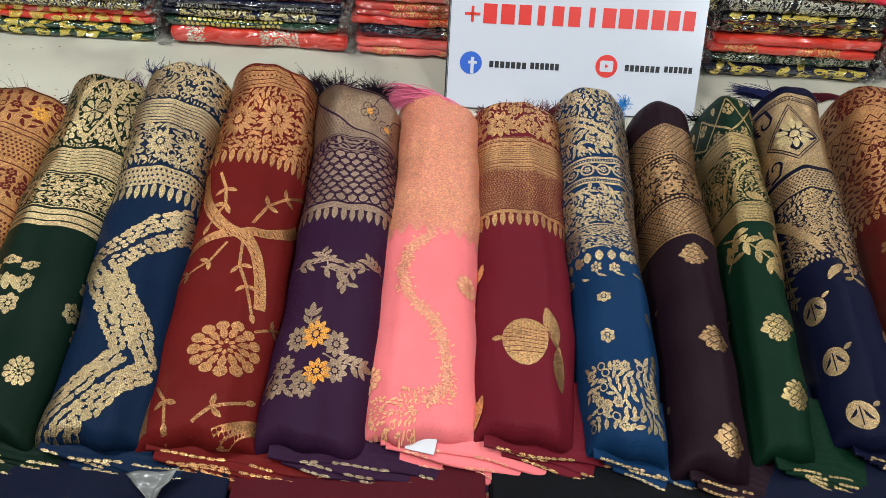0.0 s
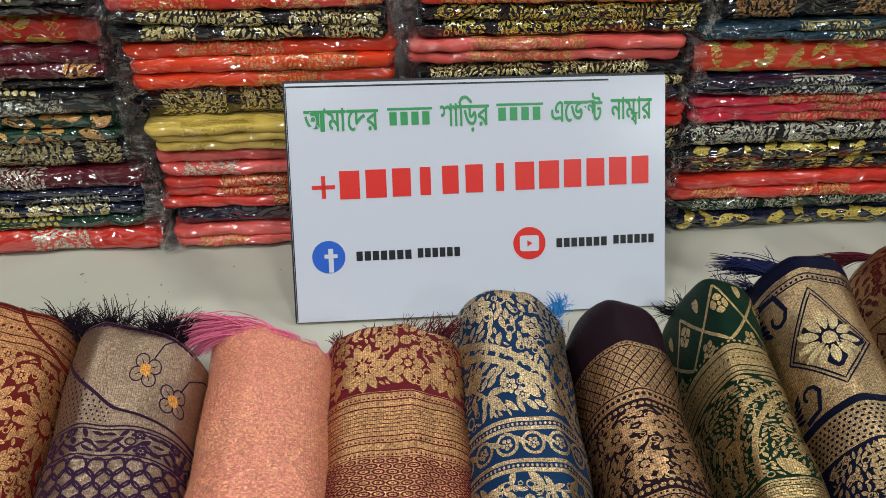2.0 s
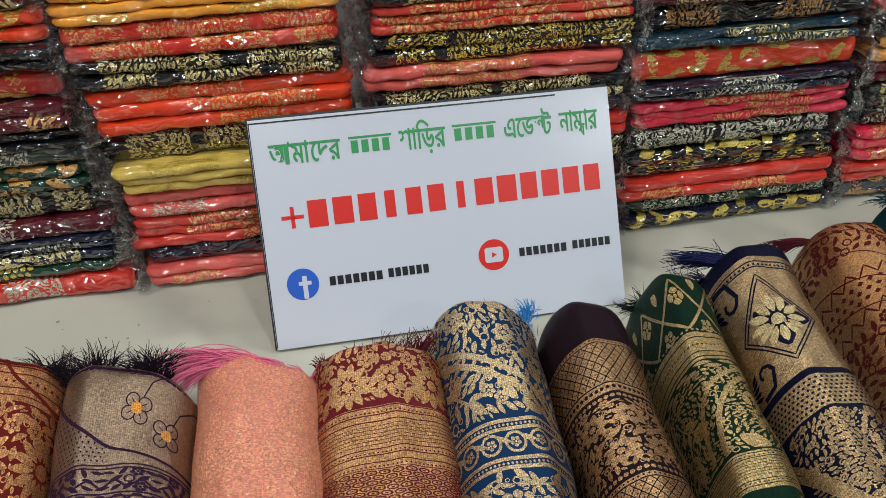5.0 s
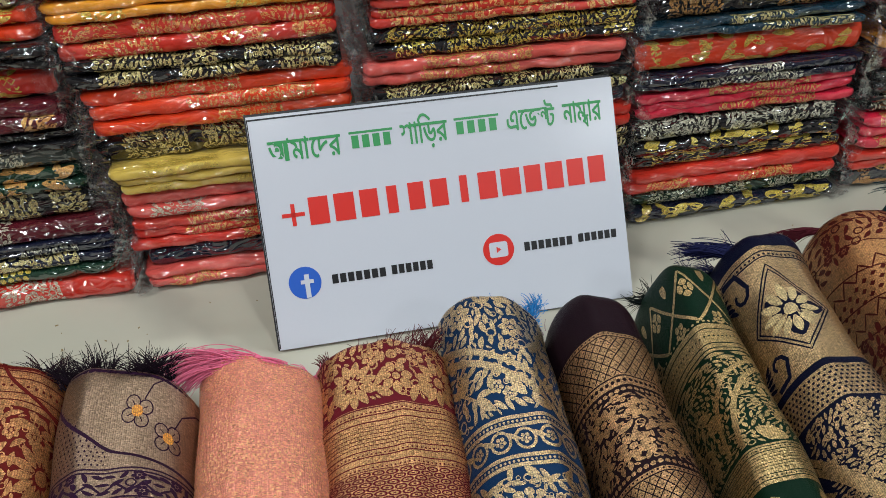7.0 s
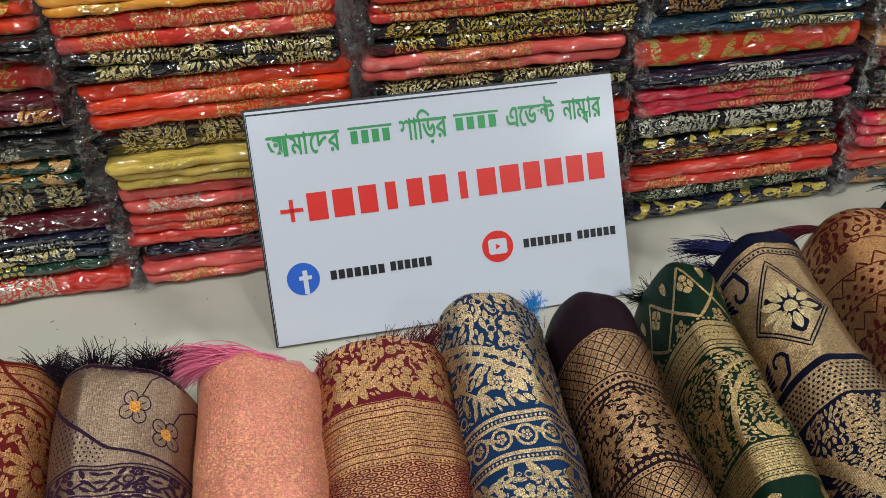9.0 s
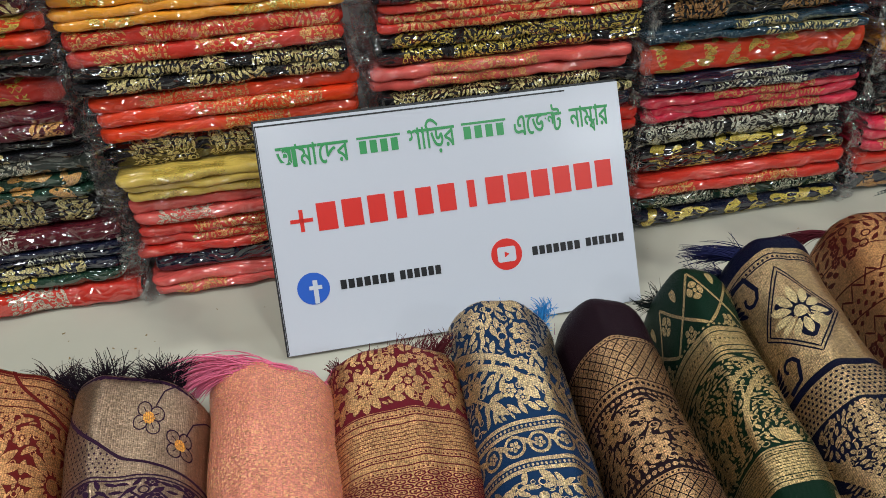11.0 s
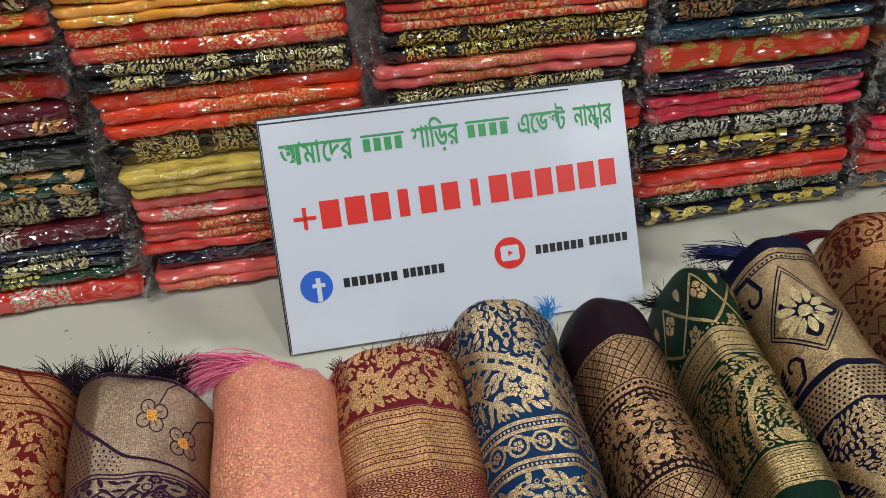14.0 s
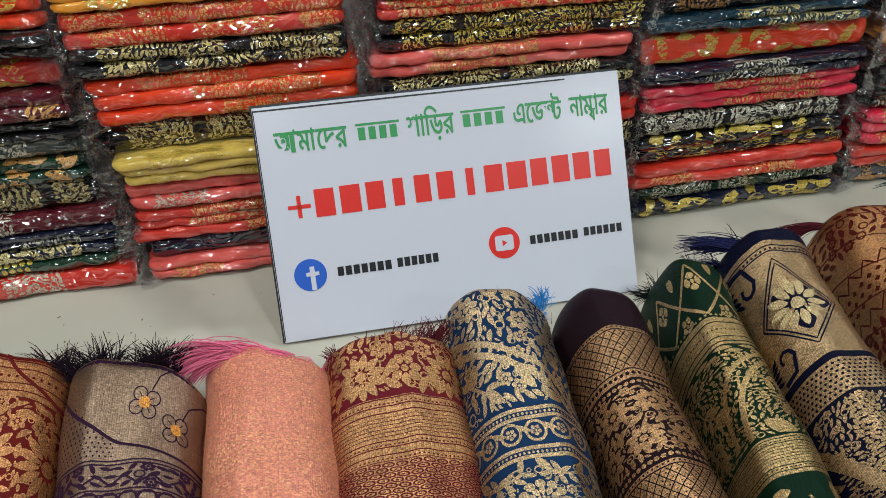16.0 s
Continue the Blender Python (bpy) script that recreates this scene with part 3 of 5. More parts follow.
def under_folds(parent, roll, mats, gold, seed, out=0.05, count=6):
    """Thin folded layers of the same saree that fan out beneath its near end, their borders showing on the edges."""
    r = random.Random(seed)
    y0, x0, w = roll.b[1], roll.b[0], roll.w1
    for i in range(count):
        z = float(base_z(y0)) + 0.041 - i * 0.0048
        shift = 0.014 + i * 0.010 + r.uniform(0, 0.010)
        reach = 0.001 + out * (i + 0.2) / count
        slant, span, half = 0.020 + 0.0125 * i + r.uniform(0, 0.008), w * r.uniform(1.7, 2.0), r.uniform(0.0022, 0.003)
        ph = r.uniform(0, 6.3)
        nx, ny = 34, 9

        def place(fx, q):
            """Point on the layer: fx along its edge, q from -1 on the underside round the edge to 1 on top and back."""
            x = x0 - w * 0.5 + shift + fx * span
            wob = 0.0035 * math.sin(6 * fx + ph) + 0.0015 * math.sin(17 * fx + 2 * ph)
            edge = y0 - reach - slant * fx + wob
            lift = 0.002 * math.sin(5 * fx + i + seed) - 0.024 * fx - 0.006 * fx * fx
            if abs(q) < 0.5:
                return x, edge - 0.0035 * math.cos(q * math.pi), z + lift + half * math.sin(q * math.pi)
            return x, edge + (abs(q) - 0.5) * 2 * 0.11, z + lift + math.copysign(half, q) + (abs(q) - 0.5) * 0.012
        qs = (-1, -0.5, -0.3, -0.12, 0.05, 0.22, 0.36, 0.5, 1)
        verts = [place(a / (nx - 1), q) for a in range(nx) for q in qs]
        link_mesh("folded_layer", verts, grid_faces(nx, ny), mats[i % len(mats)], parent, [(a / (nx - 1) * span, q * 0.02) for a in range(nx) for q in qs])
        rv, fc, fx = [], [], r.uniform(0.0, 0.15)
        while fx < 0.97:
            run = r.uniform(0.05, 0.3)
            while run > 0 and fx < 0.97:
                step, k = r.uniform(0.03, 0.055), len(rv)
                for u, v in ((0.0, 0.24), (0.25, 0.05), (0.75, 0.06), (1.0, 0.25), (0.75, 0.43), (0.25, 0.44)):
                    p = place(min(1.0, fx + u * step), v + r.uniform(-0.03, 0.03))
                    rv.append((p[0], p[1] - 0.0007, p[2] + 0.0007))
                fc.append(tuple(range(k, k + 6)))
                fx += step * 0.95
                run -= step
            fx += r.uniform(0.03, 0.2)
        tagged(link_mesh("folded_border", rv, fc, gold, parent, [(p[0], p[2]) for p in rv]), kind="stuff")


def front_saree(spec):
    """One saree of the front row, with its woven ornament, fringe and under-folds."""
    roll = Roll(spec["top"], spec["bottom"], spec["w"][0] * 1.1, spec["w"][1] * 1.06, spec.get("c0", 0.105), spec.get("c1", 0.012), spec["seed"], spec.get("lean", 0.0), spec.get("power", 2.8), spec.get("round", 0.014), spec.get("skew", 0.1), spec.get("drop", 0.8))
    foot = (roll.t[0] + roll.d[0] * roll.L / 2, roll.t[1] + roll.d[1] * roll.L / 2, float(base_z(roll.t[1] + roll.d[1] * roll.L / 2)))
    root = thing("saree", (0, 0, 0), spec["label"], "saree", "sarees laid out in the front row")
    ground = silk("silk_" + spec["hue"], spec["colour"] if max(spec["colour"]) > 0.05 else scaled(spec["colour"], 0.88), spec.get("rough", 0.42))
    gold = zari("zari_" + spec["hue"], spec["gold"], spec["colour"], spec.get("metal", 0.9), spec.get("grough", 0.3), spec.get("pitch", 0.0013), spec.get("show", 0.6))
    roll.cloth(ground, root)
    h = roll.half
    g, k, extra = Brocade(spec["seed"]), Brocade(spec["seed"] + 50), Brocade(spec["seed"] + 90)
    spec["weave"](g, k, extra, h)
    warp = spec.get("warp")
    if warp:
        warp = (warp[0] + [warp[0][-1] + 0.2], warp[1] + [warp[1][-1] + 0.2])
    tagged(g.lay(roll, "brocade", gold, root, 0.0005, warp=warp), kind="stuff")
    if k.p:
        tagged(k.lay(roll, "ground_motif", ground, root, 0.0009, warp=warp), kind="stuff")
    if extra.p:
        tagged(extra.lay(roll, "coloured_thread", zari("thread_" + spec["hue"], spec.get("extra", (0.6, 0.2, 0.03)), spec["colour"], 0.1, 0.6), root, 0.0013, spec.get("extra_label", "orange thread flowers"), warp=warp), kind="stuff")
    if "fringe" in spec:
        tc = spec["fringe"]
        yarn = plain("yarn_" + spec["hue"], tc, 0.8, scale=300, vary=0.4, gloss=0.12)
        spots = []
        for f in spec["tufts"]:
            fx, fz, hx, hy, hz, ln, cnt, spr, dr = f
            at = roll.raw(np.array([fx]), np.array([0.0]))[0]
            spots.append(((at[0], at[1] - 0.003, at[2] - 0.004 + (0.008 if ln > 0.05 else 0)), (hx, hy, hz), ln, cnt, spr, dr))
        tagged(strands(root, "fringe", yarn, spots, spec["seed"] + 7, spec.get("fringe_label", "")), kind="stuff")
    under_folds(root, roll, [ground], gold, spec["seed"], spec.get("out", 0.024), spec.get("layers", 8))
    return roll


def lines(g, v0, v1, n, s, w):
    for i in range(n):
        v = v0 + (v1 - v0) * i / max(1, n - 1)
        g.band(v - w / 2, v + w / 2, -s, s)


# ---- woven designs, one for each saree: g metal thread, k ground colour over it, e coloured thread ----


def weave_rust(g, k, e, h):
    g.band(0.0, 0.45, -h, h)
    for v in (0.01, 0.09, 0.1, 0.16, 0.23, 0.24, 0.3, 0.36):
        k.band(v, v + 0.0022, -h, h)
    k.foliage(0.02, 0.085, -h, h, 0.013, gap=1.25)
    k.cells(0.11, 0.155, -h, h, 0.006, 0.007, 0.3)
    k.foliage(0.17, 0.225, -h, h, 0.012, gap=1.3)
    k.cells(0.25, 0.295, -h, h, 0.006, 0.007, 0.3)
    e.flower(0.05, 0.05, 0.013, 10)


def weave_green_left(g, k, e, h):
    for i in range(-3, 4):
        s = i * 0.05
        for sg in (1, -1):
            g.curve((s, 0.1), (s + sg * 0.05, 0.05), (s, 0.012), 0.005)
            g.curve((s + 0.025, 0.055), (s + 0.025 + sg * 0.02, 0.02), (s + 0.025, 0.004), 0.003)
        g.bloom(s, 0.06, 0.017, 8)
        g.flower(s + 0.025, 0.022, 0.011, 6)
        g.flower(s + 0.025, 0.094, 0.012, 6)
    g.foliage(0.004, 0.112, -h, h, 0.0095, 3, 0.95)
    g.foliage(0.004, 0.112, -h, h, 0.005, 3, 0.9)
    g.band(0.115, 0.157, -h, h)
    for i in range(7):
        k.band(0.12 + 0.0055 * i, 0.121 + 0.0055 * i, -h, h)
    g.band(0.16, 0.163, -h, h), g.band(0.262, 0.265, -h, h)
    for i in range(-4, 5):
        s = i * 0.044
        g.flower(s, 0.2, 0.02, 8, 0.9)
        g.spray(s - 0.02, 0.235, 0.045, 80, 0.015, 4, 30)
        g.leaf(s + 0.02, 0.17, 0.02, 0.008, 40, 60)
        g.leaf(s + 0.01, 0.25, 0.02, 0.007, 110, 30)
    g.foliage(0.165, 0.26, -h, h, 0.009, 3, 0.95)
    g.foliage(0.165, 0.26, -h, h, 0.005, 3, 0.9)
    g.band(0.267, 0.283, -h, h)
    k.band(0.2715, 0.2727, -h, h), k.band(0.2775, 0.2787, -h, h)
    for s, v in ((-0.03, 0.44), (0.11, 0.47)):
        for dx, dv, a in ((-0.02, -0.02, -40), (0, -0.03, 0), (0.02, -0.018, 30), (-0.028, 0.01, -80), (0.02, 0.012, 90), (-0.01, 0.03, -130), (0.012, 0.034, 160)):
            g.flower(s + dx * 1.35, v + dv * 1.3, 0.0145, 6, 0.95)
            g.leaf(s + dx * 0.3, v + dv * 0.3 + 0.01, 0.026, 0.012, a + 10, 10)
    for s, v in ((0.035, 0.575), (-0.08, 0.59)):
        g.bloom(s, v, 0.02, 11)


def weave_blue_left(g, k, e, h):
    g.foliage(0.004, 0.075, -h, h, 0.014, 4, 0.8)
    for i in range(-2, 3):
        g.curve((i * 0.055 - 0.03, 0.0), (i * 0.055, 0.055), (i * 0.055 + 0.03, 0.0), 0.004)
    g.foliage(0.004, 0.076, -h, h, 0.006, 4, 0.85)
    g.band(0.078, 0.0825, -h, h)
    g.band(0.083, 0.118, -h, h)
    for i in range(6):
        k.band(0.0865 + 0.0055 * i, 0.0876 + 0.0055 * i, -h, h)
    for i in range(-3, 4):
        g.flower(i * 0.045, 0.152, 0.021, 11, 0.9)
    g.foliage(0.12, 0.185, -h, h, 0.013, 3, 0.8)
    g.foliage(0.12, 0.185, -h, h, 0.0065, 3, 0.75)
    g.band(0.188, 0.215, -h, h)
    k.cells(0.19, 0.213, -h, h, 0.007, 0.008, 0.26)
    g.drops(0.214, -h, h, 0.012, 0.018)
    path = [(0.08, 0.245), (0.035, 0.272), (-0.01, 0.318), (-0.06, 0.378), (-0.035, 0.418), (-0.005, 0.47), (0.022, 0.53), (-0.015, 0.562), (-0.05, 0.605), (-0.09, 0.65)]
    for off in (0.0, 0.038):
        fine = []
        for a, b in zip(path[:-1], path[1:]):
            fine.extend([(a[0] + off + (b[0] - a[0]) * i / 6, a[1] + off * 0.45 + (b[1] - a[1]) * i / 6) for i in range(6)])
        for i in range(len(fine) - 1):
            a, b = fine[i], fine[i + 1]
            d = math.degrees(math.atan2(b[0] - a[0], b[1] - a[1]))
            nx, ny = math.cos(radians(d)), -math.sin(radians(d))
            g.locked = True
            for q in range(4):
                o = (q - 1.5) * 0.0079 + g.r.uniform(-0.0006, 0.0006)
                back = g.r.uniform(-0.002, 0.002)
                g.leaf(a[0] + nx * o + math.sin(radians(d)) * back, a[1] + ny * o + math.cos(radians(d)) * back, 0.0128, 0.0092, d + g.r.uniform(-28, 28), 20, 3)
            g.locked = False


def weave_red(g, k, e, h):
    g.band(0.0, 0.012, -h, h)
    g.band(0.012, 0.05, -h, h)
    for v in (0.012, 0.02, 0.036, 0.044):
        k.band(v, v + 0.0012, -h, h)
    k.curve((0.02, 0.0), (0.04, 0.045), (0.1, 0.05), 0.0035)
    k.dots(0.029, -h, h, 0.007, 0.0016)
    for i in range(-2, 3):
        g.flower(i * 0.06 + 0.02, 0.1, 0.03, 14, 0.85)
        g.flower(i * 0.06 - 0.01, 0.145, 0.016, 9, 0.85)
    g.foliage(0.052, 0.155, -h, h, 0.0125, 3, 0.75)
    g.foliage(0.052, 0.155, -h, h, 0.006, 3, 0.7)
    g.drops(0.152, -h, h, 0.012, 0.018)
    arcs = (((-0.075, 0.175), (-0.06, 0.27), (0.0, 0.3)), ((-0.11, 0.36), (-0.07, 0.3), (0.0, 0.3)), ((0.0, 0.3), (0.06, 0.31), (0.1, 0.25)), ((0.0, 0.3), (0.045, 0.33), (0.055, 0.45)))
    for a, b, c in arcs:
        g.curve(a, b, c, 0.017, 0.017, 16)
        for i in range(14):
            t = i / 14
            x = (1 - t) ** 2 * a[0] + 2 * t * (1 - t) * b[0] + t * t * c[0]
            y = (1 - t) ** 2 * a[1] + 2 * t * (1 - t) * b[1] + t * t * c[1]
            k.leaf(x - 0.004, y, 0.009, 0.0016, 35, 0, 2)
    g.vine([(-0.045, 0.185), (-0.03, 0.22), (-0.025, 0.25), (-0.045, 0.28)], 0.0045, 0.018)
    g.vine([(0.02, 0.285), (0.035, 0.245), (0.06, 0.22), (0.085, 0.2)], 0.0045, 0.018)
    g.vine([(-0.01, 0.32), (-0.03, 0.36), (-0.06, 0.38), (-0.1, 0.395)], 0.0045, 0.018)
    g.vine([(0.012, 0.32), (0.015, 0.37), (0.03, 0.41), (0.045, 0.46)], 0.0045, 0.018)
    g.bloom(0.022, 0.53, 0.05, 13)
    g.vine([(0.055, 0.49), (0.08, 0.475), (0.11, 0.455)], 0.0045, 0.018)
    g.vine([(-0.06, 0.585), (-0.04, 0.61), (-0.035, 0.64)], 0.0045, 0.018)
    g.vine([(0.0, 0.645), (0.02, 0.62), (0.06, 0.605)], 0.0045, 0.018)
    g.curve((-0.09, 0.56), (-0.075, 0.61), (-0.07, 0.65), 0.02)
    g.curve((0.03, 0.655), (0.06, 0.64), (0.09, 0.63), 0.02)


def weave_purple(g, k, e, h):
    g.band(0.0, 0.108, -h, h, 40)
    k.curve((-0.085, 0.004), (-0.065, 0.055), (0.0, 0.084), 0.003)
    k.curve((0.0, 0.084), (0.05, 0.1), (0.12, 0.1), 0.003)
    for i in range(24):
        for j in range(20):
            s, v = -0.125 + i * 0.0052 + (0.0026 if j % 2 else 0), 0.012 + j * 0.0046
            if v > 0.012 + 0.072 * min(1.0, max(0.0, (s + 0.085) / 0.085)) + 0.006 or s < -0.09:
                k.fan([(s - 0.0011, v), (s, v + 0.0014), (s + 0.0011, v), (s, v - 0.0014)])
    for s, v, turn in ((0.022, 0.047, 30), (0.054, 0.066, 50)):
        for i in range(4):
            a = radians(turn + 90 * i)
            k.ring(s + 0.0092 * math.sin(a), v + 0.0092 * math.cos(a), 0.0068, 0.0012, 12)
            k.ribbon([(s + 0.003 * math.sin(a), v + 0.003 * math.cos(a)), (s + 0.011 * math.sin(a), v + 0.011 * math.cos(a))], 0.0009)
        e.disc(s, v, 0.0058, 9)
        k.ribbon([(s + 0.006, v - 0.012), (s + 0.013, v - 0.028), (s + 0.03, v - 0.042), (s + 0.06, v - 0.05)], 0.0013)
    for v in (0.104, 0.109, 0.141, 0.146):
        k.band(v, v + 0.0022, -h, h)
    g.band(0.108, 0.29, -h, h, 40)
    k.foliage(0.112, 0.14, -h, h, 0.011, 4, 1.1)
    k.zigzag(0.125, -h, h, 0.012, 0.011, 0.0025)
    step = 0.0165
    for j in range(8):
        for i in range(-8, 9):
            s, v = i * step + (step / 2 if j % 2 else 0), 0.157 + j * 0.0155
            k.ring(s, v, step * 0.5, 0.0026, 10, 0.0125)
    k.band(0.278, 0.281, -h, h)
    g.drops(0.286, -h, h, 0.0125, 0.022)
    for i in range(5):
        g.spray(-0.02 + i * 0.022, 0.44 - i * 0.004, 0.03, 70 - i * 50, 0.017, 4, 20)
    g.spray(-0.06, 0.43, 0.05, 85, 0.018, 5, 20)
    g.spray(-0.01, 0.44, 0.035, 190, 0.016, 4, 20)
    g.flower(-0.005, 0.415, 0.014, 7)
    for s, v in ((-0.05, 0.575), (0.015, 0.545), (0.018, 0.58), (-0.035, 0.54), (-0.018, 0.605), (-0.055, 0.605)):
        g.flower(s, v, 0.017, 9, 0.95)
    g.spray(-0.085, 0.6, 0.06, 100, 0.019, 6, -20)
    g.spray(-0.07, 0.62, 0.05, 110, 0.017, 5, -20)
    g.spray(0.0, 0.56, 0.05, 70, 0.018, 5, 20)
    g.spray(-0.03, 0.55, 0.04, 160, 0.016, 4, 20)
    e.flower(-0.012, 0.535, 0.018, 10)
    e.flower(-0.004, 0.585, 0.018, 10)


def weave_pink(g, k, e, h):
    g.band(0.0, 0.298, -h, h)
    e.foliage(0.002, 0.296, -h, h, 0.0046, 1.6, 1.05)
    for v in (0.12, 0.22):
        e.cells(v, v + 0.03, -h, h, 0.006, 0.005, 0.3)
    g.drops(0.29, -h, h, 0.02, 0.022)
    pts = [(0.0, 0.31), (-0.025, 0.34), (-0.038, 0.385), (-0.026, 0.43), (0.01, 0.47), (0.025, 0.52), (0.03, 0.57), (0.0, 0.6)]
    fine = []
    for a, b in zip(pts[:-1], pts[1:]):
        fine.extend([(a[0] + (b[0] - a[0]) * i / 10, a[1] + (b[1] - a[1]) * i / 10) for i in range(10)])
    g.ribbon(fine, 0.013)
    for s, v in fine:
        for _ in range(5):
            e.leaf(s + e.r.uniform(-0.009, 0.009), v + e.r.uniform(-0.004, 0.004), 0.007, 0.0032, e.r.uniform(0, 360), 30, 3)
    e.foliage(0.59, 0.635, -0.07, -0.01, 0.007, 3, 0.8)
    e.foliage(0.575, 0.6, -0.03, 0.04, 0.006, 3, 0.9)
    g.flower(0.055, 0.4, 0.021, 12, 1.0)
    e.bloom(0.055, 0.4, 0.018, 9)
    e.bloom(-0.075, 0.56, 0.02, 9)
    e.spray(0.09, 0.42, 0.16, 5, 0.016, 9, -10)


def weave_maroon(g, k, e, h):
    for i in range(-3, 4):
        s = i * 0.042 + 0.01
        g.flower(s, 0.045, 0.024 if i % 2 else 0.016, 11 if i % 2 else 7, 0.88)
        g.flower(s + 0.021, 0.02, 0.01, 6, 0.9)
        for a in (40, 130, 220, 320):
            g.leaf(s + 0.021, 0.05, 0.02, 0.008, a, 40)
    g.foliage(0.004, 0.066, -h, h, 0.011, 4, 0.8)
    g.foliage(0.004, 0.066, -h, h, 0.006, 4, 0.8)
    g.band(0.07, 0.29, -h, h, 40)
    for v in (0.071, 0.08, 0.088, 0.122, 0.13, 0.139, 0.147):
        k.band(v, v + 0.0014, -h, h)
    for v in (0.0765, 0.1265, 0.1435):
        k.dots(v + 0.0012, -h, h, 0.0042, 0.0011)
    for v in np.arange(0.094, 0.12, 0.0045):
        k.band(float(v), float(v) + 0.0007, -h, h)
    k.cells(0.15, 0.275, -h, h, 0.0125, 0.0085, 0.42, "ring")
    k.cells(0.15, 0.275, -h, h, 0.0125, 0.0085, 0.13)
    k.band(0.277, 0.279, -h, h)
    g.drops(0.287, -h, h, 0.012, 0.024)
    g.disc(0.0, 0.515, 0.032, 18, 0.036)
    for i in range(7):
        k.curve((-0.03, 0.49 + 0.008 * i), (-0.01, 0.495 + 0.006 * i), (0.03, 0.505 + 0.005 * i), 0.0008)
    g.leaf(0.03, 0.462, 0.062, 0.026, 18, -10)
    g.leaf(0.05, 0.52, 0.055, 0.024, 0, 10)
    g.leaf(-0.03, 0.515, 0.016, 0.01, 270, 0)
    for a in (-30, 0, 35):
        e.leaf(-0.085, 0.4, 0.035, 0.018, 180 + a, 0)
        e.leaf(-0.08, 0.62, 0.04, 0.02, 180 + a, 0)
    for v in (0.36, 0.42, 0.58):
        e.leaf(-0.095, v, 0.04, 0.016, 10, 30)


def weave_blue(g, k, e, h):
    for i in range(2):
        g.curve((-0.105, 0.03 + 0.011 * i), (-0.03, 0.058 + 0.013 * i), (0.06, 0.128 + 0.012 * i), 0.0075, 0.005)
    g.curve((-0.02, 0.0), (0.03, 0.02), (0.035, 0.065), 0.0035), g.curve((0.06, 0.0), (0.05, 0.05), (0.085, 0.11), 0.0035)
    g.curve((-0.1, 0.06), (-0.06, 0.085), (-0.03, 0.12), 0.003), g.curve((0.035, 0.065), (0.03, 0.09), (0.055, 0.115), 0.003)
    for s, v, r in ((-0.035, 0.028, 0.013), (0.062, 0.03, 0.014), (0.012, 0.05, 0.012), (0.03, 0.1, 0.0), (0.085, 0.075, 0.013), (-0.075, 0.02, 0.012)):
        if r:
            g.flower(s, v, r, 7, 0.9)
    for s, v, a in ((0.035, 0.062, 130), (0.036, 0.06, 50), (0.036, 0.06, 220), (0.036, 0.06, 310), (0.0, 0.012, 60), (-0.01, 0.022, 150), (0.052, 0.05, 100), (0.055, 0.065, 250), (0.068, 0.095, 60), (0.045, 0.09, 210), (0.09, 0.045, 20), (-0.06, 0.04, 100), (-0.055, 0.008, 60), (-0.085, 0.078, 20), (-0.065, 0.09, 70), (-0.05, 0.1, 140), (-0.09, 0.105, 40), (-0.035, 0.11, 30), (0.0, 0.1, 20), (0.015, 0.12, 60)):
        g.leaf(s, v, 0.021, 0.0095, a, 35)
        g.leaf(s, v, 0.016, 0.006, a + 70, -30)
    g.foliage(0.004, 0.13, -h, h, 0.011, 2.2, 0.85)
    g.foliage(0.004, 0.13, -h, h, 0.006, 2.2, 0.8)
    for v in (0.134, 0.142, 0.171, 0.179, 0.272, 0.28):
        g.band(v, v + 0.0035, -h, h)
    for v in (0.1395, 0.1765, 0.278):
        g.dots(v + 0.0005, -h, h, 0.0042, 0.0014)
    for i in range(-5, 6):
        g.ring(i * 0.024, 0.157, 0.0095, 0.0028, 12)
        g.flower(i * 0.024, 0.157, 0.0055, 5)
        g.leaf(i * 0.024 + 0.008, 0.15, 0.014, 0.005, 40, 50)
    for i in range(-2, 3):
        s = i * 0.06 - 0.01
        g.bloom(s, 0.228, 0.025, 12)
        g.flower(s, 0.228, 0.018, 10)
        for sg in (1, -1):
            g.spray(s + sg * 0.012, 0.195, 0.035, sg * 70, 0.014, 4, sg * 60)
            g.spray(s + sg * 0.012, 0.262, 0.03, sg * 100, 0.013, 4, -sg * 50)
    g.foliage(0.19, 0.268, -h, h, 0.009, 3, 0.8)
    g.foliage(0.19, 0.268, -h, h, 0.005, 3, 0.75)
    g.foliage(0.285, 0.345, -h, h, 0.0095, 3, 0.75)
    g.foliage(0.285, 0.345, -h, h, 0.005, 3, 0.7)
    g.drops(0.35, -h, h, 0.018, 0.016)
    for i in range(9):
        s = -h + 2 * h * (i + 0.5) / 9
        g.flower(s, 0.372 + 0.012 * math.sin(i * 2.2), 0.009, 6)
        g.leaf(s, 0.385, 0.02, 0.006, 30, 40)
    for v in (0.455, 0.522):
        for s in (-0.02, 0.05, -0.1):
            g.flower(s, v + (0.03 if s > 0.03 else 0), 0.0115, 6, 1.0, 0.35)
    g.foliage(0.56, 0.645, -0.06, 0.05, 0.012, 4, 0.9)
    g.bloom(-0.015, 0.6, 0.03, 12)
    g.spray(0.03, 0.64, 0.08, 170, 0.015, 6, 30)


